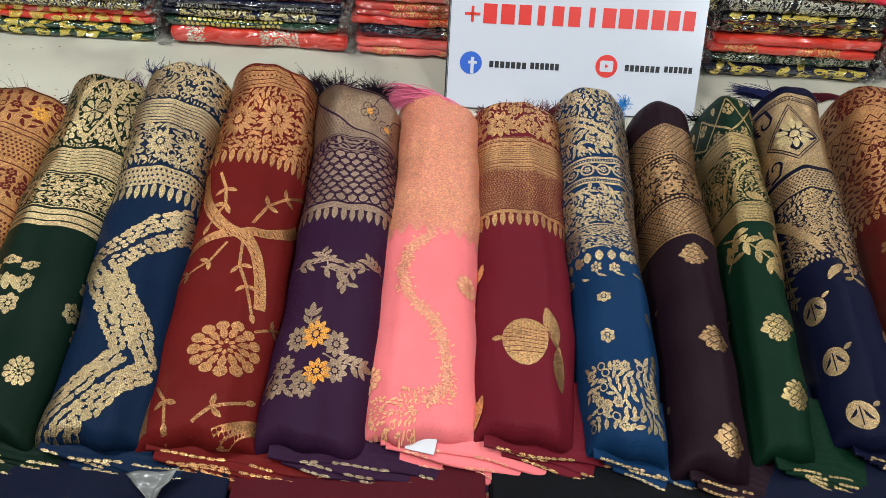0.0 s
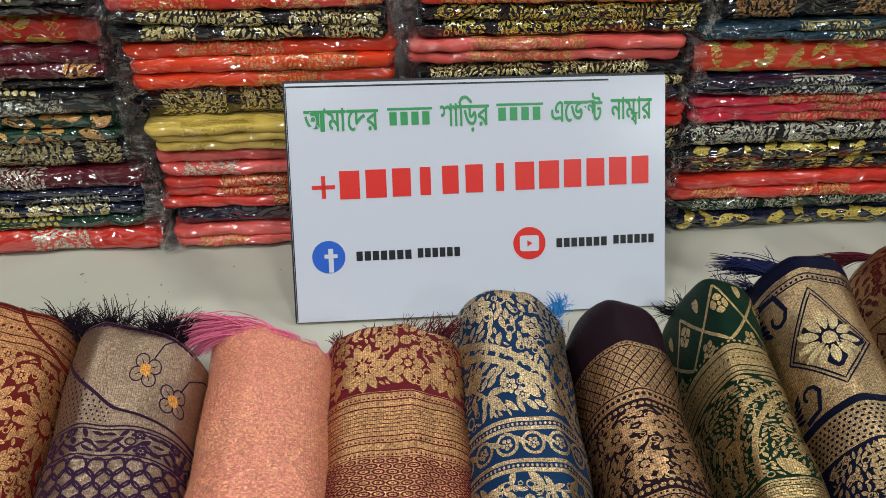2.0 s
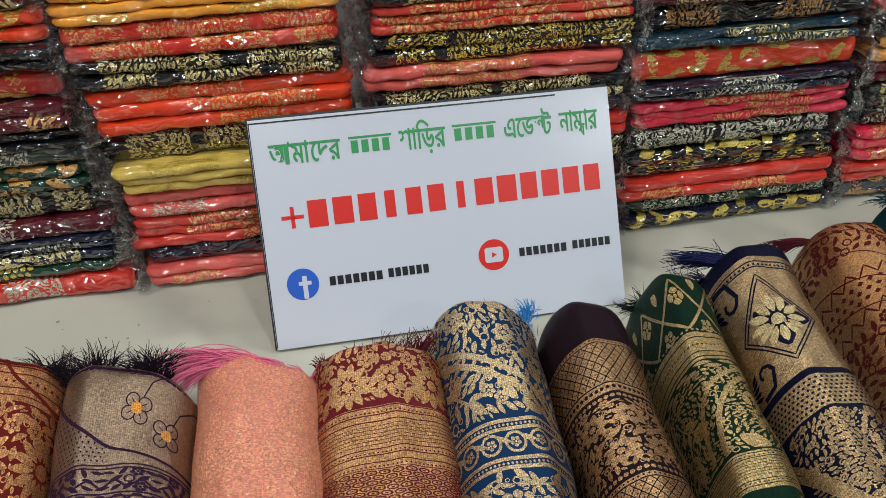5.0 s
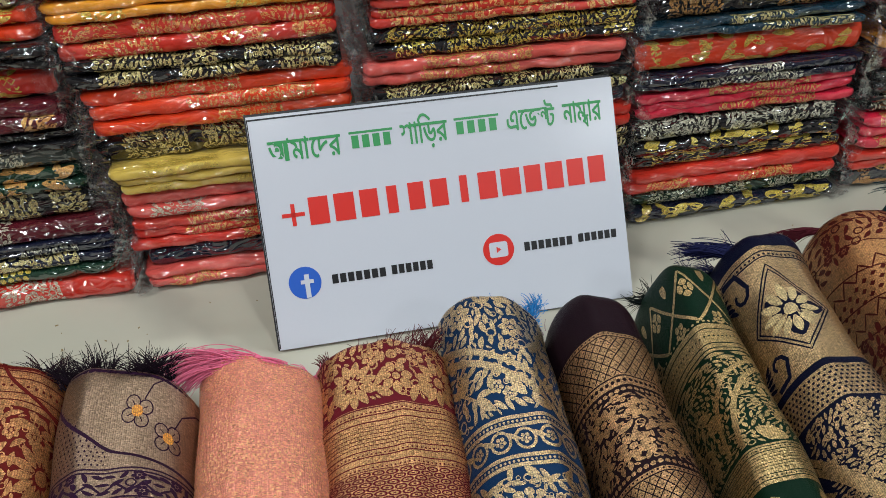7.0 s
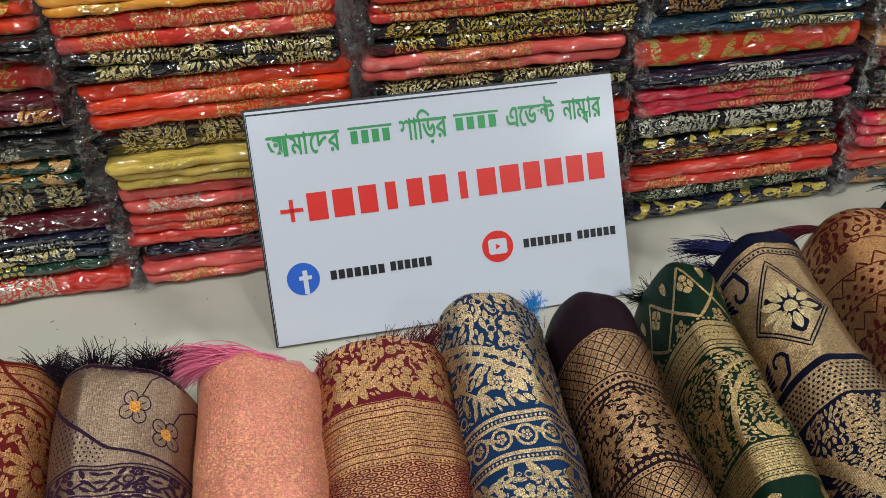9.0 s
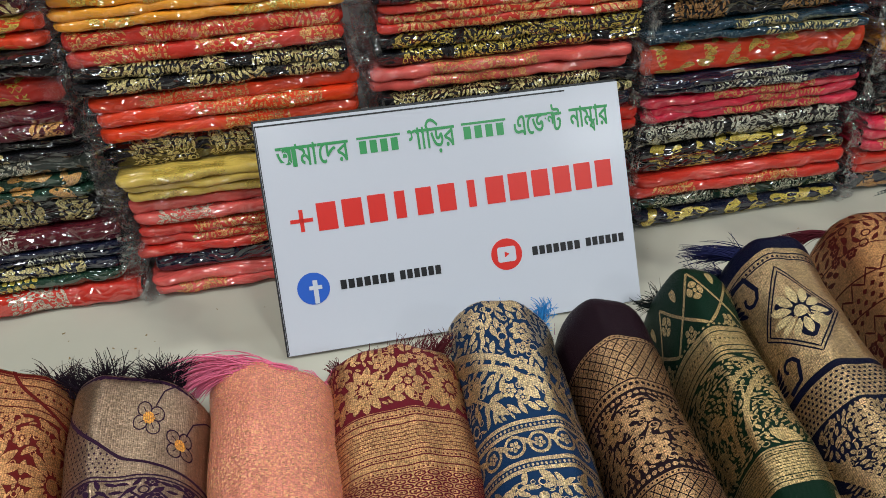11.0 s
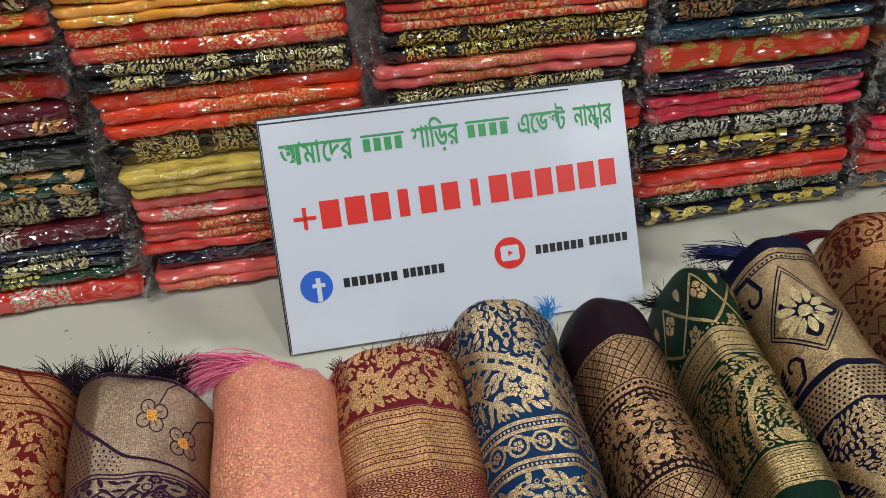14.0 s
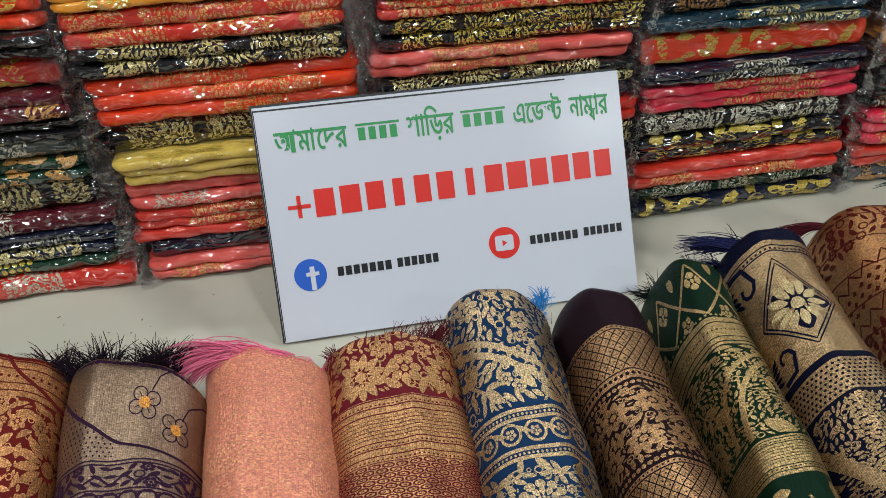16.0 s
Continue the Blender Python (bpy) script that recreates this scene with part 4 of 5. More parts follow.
def weave_plum(g, k, e, h):
    for v0, v1 in ((0.042, 0.11), (0.245, 0.325)):
        g.band(v0, v1, -h, h, 40)
        k.lattice(v0 + 0.007, v1 - 0.012, -h, h, 0.0105, 0.0011, 1.25)
        k.cells(v0 + 0.009, v1 - 0.014, -h, h, 0.0105, 0.0066, 0.12, "diamond")
        k.band(v0 + 0.005, v0 + 0.0065, -h, h), k.band(v1 - 0.011, v1 - 0.0095, -h, h)
        k.dots(v0 + 0.0025, -h, h, 0.005, 0.0012), k.dots(v1 - 0.005, -h, h, 0.006, 0.0022)
    g.dots(0.116, -h, h, 0.0065, 0.0028), g.dots(0.239, -h, h, 0.0065, 0.0028)
    for i in range(-3, 4):
        s = i * 0.043
        g.flower(s, 0.15, 0.02, 9, 0.95)
        g.flower(s + 0.021, 0.205, 0.02, 9, 0.95)
        g.bloom(s + 0.0215, 0.155, 0.014, 7)
        g.bloom(s, 0.207, 0.015, 7)
        for a in (30, 100, 200, 290):
            g.leaf(s + 0.01, 0.178, 0.022, 0.009, a, 50)
    g.foliage(0.122, 0.235, -h, h, 0.011, 3, 0.8)
    g.foliage(0.122, 0.235, -h, h, 0.006, 3, 0.8)
    for s, v in ((0.0, 0.365), (0.01, 0.505), (0.015, 0.622)):
        g.bud(s, v, 0.021, 90, k)
    for s, v in ((-0.075, 0.435), (-0.07, 0.575), (0.095, 0.44), (0.09, 0.57)):
        g.disc(s, v, 0.0045, 7)


def weave_green(g, k, e, h):
    for i in range(-3, 4):
        s = i * 0.048 + 0.008
        g.curve((s - 0.024, 0.0), (s, 0.035), (s + 0.024, 0.05), 0.0026)
        g.curve((s + 0.024, 0.0), (s, 0.035), (s - 0.024, 0.05), 0.0026)
        g.flower(s + 0.024, 0.018, 0.009, 4, 0.9), g.flower(s, 0.048, 0.008, 5), g.dots(0.052, s - 0.024, s + 0.024, 0.006, 0.0018)
        g.leaf(s, 0.012, 0.015, 0.008, 180), g.leaf(s - 0.005, 0.01, 0.012, 0.006, 120), g.leaf(s + 0.005, 0.01, 0.012, 0.006, 240)
    g.band(0.056, 0.09, -h, h, 40)
    for v in (0.062, 0.08, 0.086):
        k.band(v, v + 0.0012, -h, h)
    k.dots(0.0715, -h, h, 0.005, 0.0011)
    for i in range(-4, 5):
        g.leaf(i * 0.028, 0.094, 0.02, 0.007, 75, 20), g.leaf(i * 0.028 + 0.01, 0.104, 0.02, 0.007, 100, -20)
    g.curve((0.03, 0.105), (-0.05, 0.13), (-0.045, 0.235), 0.006)
    g.curve((0.045, 0.112), (-0.03, 0.14), (-0.028, 0.24), 0.006)
    g.curve((-0.09, 0.11), (-0.1, 0.17), (-0.07, 0.24), 0.005)
    for s, v, a in ((0.0, 0.15, 60), (0.01, 0.19, 40), (0.04, 0.13, 30), (0.05, 0.17, 10), (-0.075, 0.14, 20), (-0.07, 0.18, -20), (0.02, 0.215, 70), (0.09, 0.13, 20), (0.09, 0.18, 0)):
        g.spray(s, v, 0.038, a, 0.02, 3, 40)
    for s, v in ((0.02, 0.158), (0.035, 0.2), (-0.01, 0.222), (0.075, 0.155)):
        g.leaf(s, v, 0.034, 0.018, 40, 20)
    g.foliage(0.1, 0.245, -h, h, 0.0085, 3, 1.0)
    g.foliage(0.1, 0.245, -h, h, 0.0045, 3, 0.95)
    g.band(0.248, 0.302, -h, h, 40)
    for v in (0.251, 0.258, 0.289, 0.296):
        k.band(v, v + 0.0012, -h, h)
    for v in np.arange(0.263, 0.287, 0.004):
        k.band(float(v), float(v) + 0.0006, -h, h)
    k.dots(0.2555, -h, h, 0.0045, 0.001), k.dots(0.293, -h, h, 0.0045, 0.001)
    g.spray(-0.06, 0.33, 0.09, 60, 0.026, 4, -25, 0.003)
    g.spray(0.0, 0.34, 0.06, 20, 0.028, 4, 20, 0.003)
    g.spray(-0.055, 0.39, 0.04, 150, 0.024, 3, 20, 0.003)
    g.leaf(0.03, 0.32, 0.05, 0.03, 20, 10), g.leaf(-0.03, 0.375, 0.04, 0.024, 190, 10)
    g.leaf(0.02, 0.385, 0.04, 0.016, 60, 20)
    for s, v in ((0.0, 0.495), (0.012, 0.583)):
        g.bud(s, v, 0.021, 100, k)
    for s, v in ((0.085, 0.43), (0.09, 0.54), (-0.085, 0.46)):
        g.bud(s, v, 0.014, 100, k)


def weave_navy(g, k, e, h):
    g.band(0.004, 0.145, -h, 0.05, 44)
    for v in (0.01, 0.0165):
        k.band(v, v + 0.0014, -h, h)
    k.dots(0.0145, -h, h, 0.005, 0.0014)
    for c in (-0.155, -0.022):
        for r1 in (0.05, 0.0445):
            k.ribbon([(c - r1 * 0.82, 0.078), (c, 0.078 - r1 * 1.05), (c + r1 * 0.82, 0.078), (c, 0.078 + r1 * 1.05), (c - r1 * 0.82, 0.078)], 0.0016)
        for q in range(8):
            k.leaf(c, 0.078, 0.034 if q % 2 == 0 else 0.026, 0.02, 45 * q, 0, 4)
        e.flower(c, 0.078, 0.029, 12, 0.78, 0.3)
        k.locked = True
        for s, v, sg in ((c - 0.037, 0.034, 1), (c - 0.037, 0.122, -1)):
            turn = [(s + (0.0135 - 0.0019 * q) * math.cos(0.62 * q) * 0.9, v + sg * (0.0135 - 0.0019 * q) * math.sin(0.62 * q)) for q in range(7)]
            k.ribbon([(s - 0.012, v - 0.02 * sg), (s + 0.006, v - 0.017 * sg)] + turn, 0.0052, 0.003)
            for q in range(5):
                k.leaf(s - 0.012 + 0.001 * q, v - sg * (0.014 - 0.0065 * q), 0.012, 0.0042, 270 + sg * (10 - 14 * q), 30 * sg, 3)
        k.locked = False
    k.band(0.147, 0.149, -h, h)
    g.band(0.15, 0.185, -h, 0.055, 44)
    k.cells(0.152, 0.183, -h, 0.055, 0.0058, 0.0046, 0.3)
    k.band(0.186, 0.188, -h, h)
    for i in range(2):
        g.curve((-0.11, 0.19 + 0.014 * i), (-0.06, 0.235 + 0.014 * i), (-0.02, 0.33 + 0.02 * i), 0.008)
    g.cells(0.19, 0.3, -0.03, 0.0, 0.006, 0.0055, 0.42)
    for v in np.arange(0.195, 0.4, 0.0085):
        w = 0.045 * math.sin(math.pi * min(1, (v - 0.19) / 0.22)) + 0.012
        for i in range(5):
            g.leaf(0.03 + w * (i / 4 - 0.5) * 1.5, float(v), 0.012, 0.0078, 150 + 12 * i, 30, 3)
    g.spray(0.01, 0.25, 0.16, 5, 0.02, 8, -10, 0.003)
    g.foliage(0.19, 0.37, -0.07, 0.05, 0.009, 3, 0.8)
    g.foliage(0.19, 0.37, -0.07, 0.05, 0.005, 3, 0.75)
    for a in (-40, -15, 15, 40):
        g.leaf(0.0, 0.38, 0.045, 0.014, a, 20)
    for i in range(7):
        g.spray(-0.095, 0.26 + i * 0.024, 0.022, 30, 0.013, 3, 20)
    g.foliage(0.19, 0.34, 0.045, 0.08, 0.011, 3, 0.95)
    for s, v in ((-0.055, 0.455), (-0.045, 0.53), (-0.03, 0.605), (0.05, 0.5), (0.06, 0.575), (0.115, 0.47), (0.12, 0.55)):
        g.disc(s, v, 0.0195, 14)
        for sg in (1, -1):
            k.leaf(s + sg * 0.004, v - 0.008, 0.017, 0.0045, sg * 25, sg * 40, 3)
        k.ribbon([(s, v - 0.012), (s, v + 0.014)], 0.0018)
        g.leaf(s + 0.016, v - 0.012, 0.012, 0.006, 120)


def weave_bronze(g, k, e, h):
    g.band(0.0, 0.3, -h, h, 40)
    for v in (0.004, 0.012):
        k.band(v, v + 0.0016, -h, h)
    for i in range(-3, 12):
        k.ribbon([(-h, 0.04 * i), (0.0, 0.04 * i + 0.05), (h, 0.04 * i + 0.1)], 0.0016)
    k.foliage(0.02, 0.08, -h, h, 0.012, 3, 1.2)
    k.zigzag(0.1, -h, h, 0.011, 0.014, 0.0022), k.zigzag(0.15, -h, h, 0.011, 0.014, 0.0022)
    k.cells(0.115, 0.145, -h, h, 0.012, 0.01, 0.32, "diamond")
    k.foliage(0.17, 0.3, -h, h, 0.013, 3, 1.15)
    g.drops(0.298, -h, h, 0.014, 0.02)
    for s, v in ((-0.04, 0.38), (0.03, 0.42), (-0.03, 0.47), (0.04, 0.53)):
        g.bloom(s, v, 0.02, 9)


def weave_teal(g, k, e, h):
    g.band(0.12, 0.128, -h, h)
    g.foliage(0.13, 0.22, -h, h, 0.013, 3, 1.0)
    g.band(0.222, 0.23, -h, h)


UP = (0.0, 0.55, 0.6)
SAREES = [
    dict(hue="rust", seed=1, top=(-0.70, 1.335), bottom=(-0.69, 0.78), w=(0.17, 0.13), colour=(0.0936, 0.0115, 0.0101), gold=(0.482, 0.249, 0.095), weave=weave_rust, label="rust saree covered with copper gold bands, rolled on the sheet", fringe=(0.03, 0.008, 0.012), tufts=[(-0.05, 0.08, 0, 0.6, 0.7, 0.035, 30, 0.03, 0.3), (0.04, 0.075, 0, 0.6, 0.7, 0.035, 30, 0.04, 0.3)], extra=(0.7, 0.3, 0.02), extra_label="yellow thread flower"),
    dict(hue="bottle_green", warp=([0, 0.11, 0.115, 0.155, 0.16, 0.265, 0.282, 0.44, 0.575], [0, 0.17, 0.175, 0.222, 0.227, 0.29, 0.325, 0.4, 0.54]), seed=2, top=(-0.565, 1.385), bottom=(-0.548, 0.765), w=(0.145, 0.13), colour=(0.0035, 0.0128, 0.0075), gold=PALE, weave=weave_green_left, label="bottle green saree with pale gold floral border, rolled on the sheet", fringe=(0.05, 0.01, 0.05), tufts=[(0.05, 0.085, 0.2, 0.6, 0.6, 0.035, 60, 0.025, 0.3)]),
    dict(hue="peacock_blue", warp=([0, 0.215, 0.232, 0.255, 0.385, 0.525, 0.645], [0, 0.27, 0.295, 0.315, 0.41, 0.54, 0.65]), seed=3, top=(-0.44, 1.415), bottom=(-0.424, 0.765), w=(0.14, 0.125), c0=0.115, colour=(0.0041, 0.0139, 0.0383), gold=PALE, weave=weave_blue_left, label="peacock blue saree with wide pale gold zigzag bands, rolled", fringe=(0.02, 0.03, 0.09), tufts=[(-0.05, 0.09, -0.4, 0.5, 0.6, 0.035, 60, 0.02, 0.3), (0.02, 0.115, 0.3, 0.6, 0.4, 0.025, 40, 0.03, 0.4)]),
    dict(hue="brick_red", warp=([0, 0.16, 0.175, 0.3, 0.53, 0.64], [0, 0.215, 0.24, 0.365, 0.55, 0.65]), seed=4, top=(-0.303, 1.435), bottom=(-0.295, 0.767), w=(0.15, 0.14), c0=0.108, colour=(0.1080, 0.0079, 0.0072), gold=(0.533, 0.267, 0.112), weave=weave_red, label="brick red saree with copper gold flowers and vines, rolled", fringe=(0.03, 0.01, 0.014), tufts=[(0.05, 0.085, 0.3, 0.6, 0.5, 0.03, 40, 0.03, 0.4)]),
    dict(hue="purple", warp=([0, 0.085, 0.104, 0.146, 0.157, 0.278, 0.308, 0.44, 0.56, 0.64], [0, 0.11, 0.13, 0.165, 0.172, 0.265, 0.3, 0.39, 0.52, 0.6]), skew=0.33, seed=5, top=(-0.152, 1.40), bottom=(-0.160, 0.768), w=(0.14, 0.132), colour=(0.0290, 0.0088, 0.0285), gold=(0.310, 0.215, 0.142), show=0.35, weave=weave_purple, label="dark purple saree with grey gold honeycomb border and orange flowers", fringe=(0.010, 0.004, 0.010), tufts=[(-0.045, 0.08, -0.2, 0.45, 0.75, 0.036, 200, 0.025, 0.3), (0.03, 0.085, 0.25, 0.3, 0.9, 0.038, 240, 0.022, 0.2), (-0.075, 0.05, -0.6, 0.3, 0.4, 0.036, 120, 0.02, 0.4)], extra=(0.75, 0.28, 0.03)),
    dict(hue="pink", warp=([0, 0.3, 0.585, 0.64], [0, 0.3, 0.555, 0.62]), skew=0.3, seed=6, top=(-0.018, 1.392), bottom=(-0.025, 0.785), w=(0.132, 0.142), c0=0.1, colour=(0.7760, 0.1697, 0.1794), gold=(0.60, 0.205, 0.135), metal=0.3, show=0.2, extra=(0.72, 0.33, 0.15), extra_label="fine gold scrolls", weave=weave_pink, label="salmon pink saree shot with fine gold scrolls, rolled", fringe=(0.75, 0.16, 0.27), tufts=[(0.012, 0.11, -1.0, 0.25, 0.55, 0.12, 420, 0.016, 1.25), (0.06, 0.05, 0.6, 0.4, 0.1, 0.03, 60, 0.015, 0.5)], fringe_label="long pink silk tassel"),
    dict(hue="maroon", warp=([0, 0.066, 0.07, 0.147, 0.29, 0.32, 0.52, 0.64], [0.005, 0.087, 0.09, 0.16, 0.25, 0.285, 0.47, 0.61]), skew=0.06, seed=7, top=(0.118, 1.385), bottom=(0.097, 0.787), w=(0.15, 0.128), c0=0.092, colour=(0.115, 0.0085, 0.0155), gold=(0.516, 0.301, 0.129), weave=weave_maroon, label="maroon saree with gold border of leaves and honeycomb, rolled", fringe=(0.09, 0.012, 0.018), tufts=[(-0.065, 0.075, -0.1, 0.3, 0.9, 0.02, 40, 0.01, 0.2), (-0.03, 0.085, 0, 0.4, 0.8, 0.014, 40, 0.03, 0.3), (0.03, 0.09, 0.2, 0.5, 0.6, 0.026, 120, 0.035, 0.4)], extra=(0.6, 0.25, 0.08), extra_label="copper side leaves"),
    dict(hue="royal_blue", warp=([0, 0.13, 0.134, 0.182, 0.19, 0.27, 0.285, 0.345, 0.385, 0.455, 0.522, 0.56, 0.645], [0, 0.163, 0.167, 0.222, 0.232, 0.3, 0.31, 0.345, 0.385, 0.425, 0.485, 0.53, 0.63]), skew=0.12, drop=0.7, round=0.02, seed=8, power=2.45, top=(0.254, 1.415), bottom=(0.217, 0.773), w=(0.122, 0.102), c0=0.112, colour=(0.0050, 0.0252, 0.0720), gold=PALE, weave=weave_blue, label="royal blue saree with pale gold leaf border, rolled", fringe=(0.03, 0.22, 0.55), tufts=[(0.02, 0.1, 0.2, 0.5, 0.6, 0.022, 110, 0.03, 0.3), (0.05, 0.075, 0.5, 0.5, 0.5, 0.02, 70, 0.015, 0.4)], fringe_label="bright blue thread fringe"),
    dict(hue="plum", warp=([0, 0.042, 0.11, 0.116, 0.239, 0.245, 0.325, 0.365, 0.505, 0.622], [0, 0.08, 0.15, 0.155, 0.24, 0.245, 0.312, 0.345, 0.487, 0.625]), drop=0.45, round=0.045, seed=9, power=2.3, top=(0.374, 1.408), bottom=(0.324, 0.752), w=(0.102, 0.094), c0=0.115, colour=(0.0151, 0.0064, 0.0104), gold=(0.533, 0.318, 0.155), weave=weave_plum, label="dark plum saree with gold diamond bands, rolled", fringe=(0.16, 0.01, 0.09), tufts=[(0.03, 0.1, 0.5, 0.5, 0.5, 0.018, 60, 0.015, 0.3), (-0.05, 0.09, -0.2, 0.5, 0.9, 0.03, 8, 0.02, 0.2)]),
    dict(hue="emerald", warp=([0, 0.05, 0.056, 0.09, 0.245, 0.248, 0.302, 0.33, 0.4, 0.495, 0.583], [0.035, 0.11, 0.115, 0.155, 0.265, 0.268, 0.305, 0.315, 0.39, 0.494, 0.588]), drop=0.5, round=0.045, seed=10, power=2.3, top=(0.490, 1.435), bottom=(0.428, 0.777), w=(0.086, 0.080), c0=0.122, colour=(0.0035, 0.0186, 0.0093), gold=(0.499, 0.344, 0.155), weave=weave_green, label="emerald green saree with gold leaf scroll border, rolled", fringe=(0.008, 0.012, 0.012), tufts=[(-0.05, 0.07, -0.5, 0.4, 0.2, 0.03, 70, 0.015, 0.4)]),
    dict(hue="navy", warp=([0, 0.078, 0.145, 0.15, 0.185, 0.19, 0.42, 0.455, 0.53, 0.605], [0.035, 0.14, 0.205, 0.213, 0.25, 0.255, 0.425, 0.46, 0.545, 0.625]), drop=0.68, round=0.03, seed=11, power=2.3, top=(0.606, 1.45), bottom=(0.545, 0.795), w=(0.113, 0.100), c0=0.13, colour=(0.0046, 0.0058, 0.0209), gold=(0.516, 0.353, 0.181), weave=weave_navy, label="navy saree with gold diamond and paisley border, rolled", fringe=(0.012, 0.014, 0.06), tufts=[(-0.03, 0.115, -1.0, 0.5, 0.2, 0.06, 240, 0.02, 0.5), (-0.06, 0.08, -0.6, 0.4, 0.1, 0.04, 80, 0.02, 0.4), (-0.02, 0.1, -0.2, 0.5, 0.8, 0.045, 3, 0.02, 0.1)], fringe_label="dark navy tassel", extra=(0.58, 0.42, 0.20), extra_label="gold thread flower"),
    dict(hue="bronze", drop=0.6, round=0.04, seed=12, power=2.3, top=(0.766, 1.485), bottom=(0.668, 0.80), w=(0.104, 0.125), c0=0.125, colour=(0.0792, 0.0094, 0.0079), gold=(0.516, 0.267, 0.112), weave=weave_bronze, label="bronze and red saree with slanting zigzag bands, rolled", fringe=(0.07, 0.008, 0.014), tufts=[(-0.045, 0.115, -1.0, 0.25, 0.2, 0.06, 130, 0.016, 0.7)], fringe_label="dark red tassel"),
    dict(hue="teal", seed=13, power=2.3, top=(0.925, 1.52), bottom=(0.83, 0.83), w=(0.125, 0.12), c0=0.125, colour=(0.0035, 0.0348, 0.0435), gold=PALE, weave=weave_teal, label="teal saree with a plain end, rolled", fringe=(0.005, 0.03, 0.045), tufts=[(-0.03, 0.11, -0.6, 0.4, 0.4, 0.04, 90, 0.02, 0.5)]),
]
for spec in SAREES:
    front_saree(spec)

# ---- printed board leaning on the stacks ----
INK = {
    "white": plain("board_white", (0.56, 0.575, 0.64), 0.2, scale=400, vary=0.015, bump=0.02, gloss=0.25),
    "green": plain("ink_green", (0.02, 0.26, 0.07), 0.4, vary=0.03),
    "red": plain("ink_red", (0.64, 0.018, 0.011), 0.35, vary=0.03),
    "black": plain("ink_black", (0.006, 0.006, 0.008), 0.4, vary=0.03),
    "blue": plain("ink_blue", (0.015, 0.10, 0.50), 0.4, vary=0.03),
    "core": plain("board_edge", (0.02, 0.02, 0.022), 0.6, vary=0.05),
}


def make_board():
    root = thing("sign_board", (0, 1.5, 0.002), "white printed board with green, red and black lettering leaning on packets", "sign")
    root.rotation_euler = (radians(90 - 28.6), 0, 0)
    bm = bmesh.new()
    box(bm, (-0.002, -0.002, -0.005), (0.4735, 0.294, 0.0), 0.0008)
    part("board", bm, INK["white"], root)
    bm = bmesh.new()
    box(bm, (-0.0045, -0.003, -0.0062), (0.474, 0.2975, -0.0052), 0.0)
    part("backing", bm, INK["core"], root, "black backing edge")

    def flat(name, pts, ink, lift=0.0005, label=""):
        bm = bmesh.new()
        vs = [bm.verts.new((x, y, lift)) for x, y in pts]
        top = bm.faces.new(vs)
        g = bmesh.ops.extrude_face_region(bm, geom=[top])
        for v in g["geom"]:
            if isinstance(v, bmesh.types.BMVert):
                v.co.z -= 0.0003
        bmesh.ops.recalc_face_normals(bm, faces=bm.faces[:])
        return part(name, bm, INK[ink], root, label)

    def rect(name, x0, y0, x1, y1, ink, lift=0.0005, slant=0.0, label=""):
        return flat(name, [(x0, y0), (x1, y0), (x1 + slant, y1), (x0 + slant, y1)], ink, lift, label)

    def round_shape(name, cx, cy, r, ink, lift=0.0005, label=""):
        return flat(name, [(cx + r * math.cos(2 * math.pi * i / 40), cy + r * math.sin(2 * math.pi * i / 40)) for i in range(40)], ink, lift, label)

    def word(pieces, x0, x1, y_top):
        """Green lettering from (text, scale, dx, dy) pieces, fitted between x0 and x1 under the headline y_top."""
        obs, cur = [], 0.0
        for text, k, dx, dy in pieces:
            c = bpy.data.curves.new("lettering", "FONT")
            c.body, c.size = text, k
            o = bpy.data.objects.new("lettering", c)
            scene.collection.objects.link(o)
            bpy.context.view_layer.update()
            me = bpy.data.meshes.new_from_object(o)
            scene.collection.objects.unlink(o)
            bpy.data.objects.remove(o)
            xs = [v.co.x for v in me.vertices]
            for v in me.vertices:
                v.co.x += cur + dx - min(xs)
                v.co.y += dy
            obs.append(me)
            cur += dx + max(xs) - min(xs)
        k = (x1 - x0) / cur
        for me in obs:
            for v in me.vertices:
                v.co = Vector((x0 + v.co.x * k, y_top + (v.co.y - 0.62) * 0.040, 0.0006))
            bold, n = bmesh.new(), 0
            for ax, ay in ((0, 0), (0.0005, 0.0002), (-0.0005, -0.0002), (0.0002, -0.0006)):
                bold.from_mesh(me)
                bold.verts.ensure_lookup_table()
                for v in bold.verts[n:]:
                    v.co += Vector((ax, ay, 0.00004 * n / max(1, len(me.vertices))))
                n = len(bold.verts)
            part("lettering", bold, INK["green"], root)

    def bar_word(x0, x1, y0, y1, n, ink):
        w = (x1 - x0) / n
        for i in range(n):
            rect("text_bar", x0 + w * i + w * 0.12, y0, x0 + w * (i + 1) - w * 0.12, y1, ink)

    # printed border line
    rect("border_line", -0.0015, 0.2885, 0.40, 0.2905, "black", 0.0004)
    rect("border_line", -0.0015, 0.0, -0.0003, 0.29, "black", 0.0004)
    # headline: words that name a business stay plain bars
    word([("আ", 1, 0, 0), ("ম", 1, -0.02, 0), ("া", 1, -0.02, 0), ("েদর", 1, 0.06, 0)], 0.020, 0.110, 0.2605)
    rect("text_bar", 0.1215, 0.2585, 0.1772, 0.2615, "green")
    for i in range(4):
        rect("text_bar", 0.124 + 0.0135 * i, 0.2405, 0.133 + 0.0135 * i, 0.2565, "green")
    word([("শািড়র", 1, 0, 0)], 0.187, 0.2475, 0.2625)
    rect("text_bar", 0.2572, 0.2605, 0.3164, 0.2635, "green")
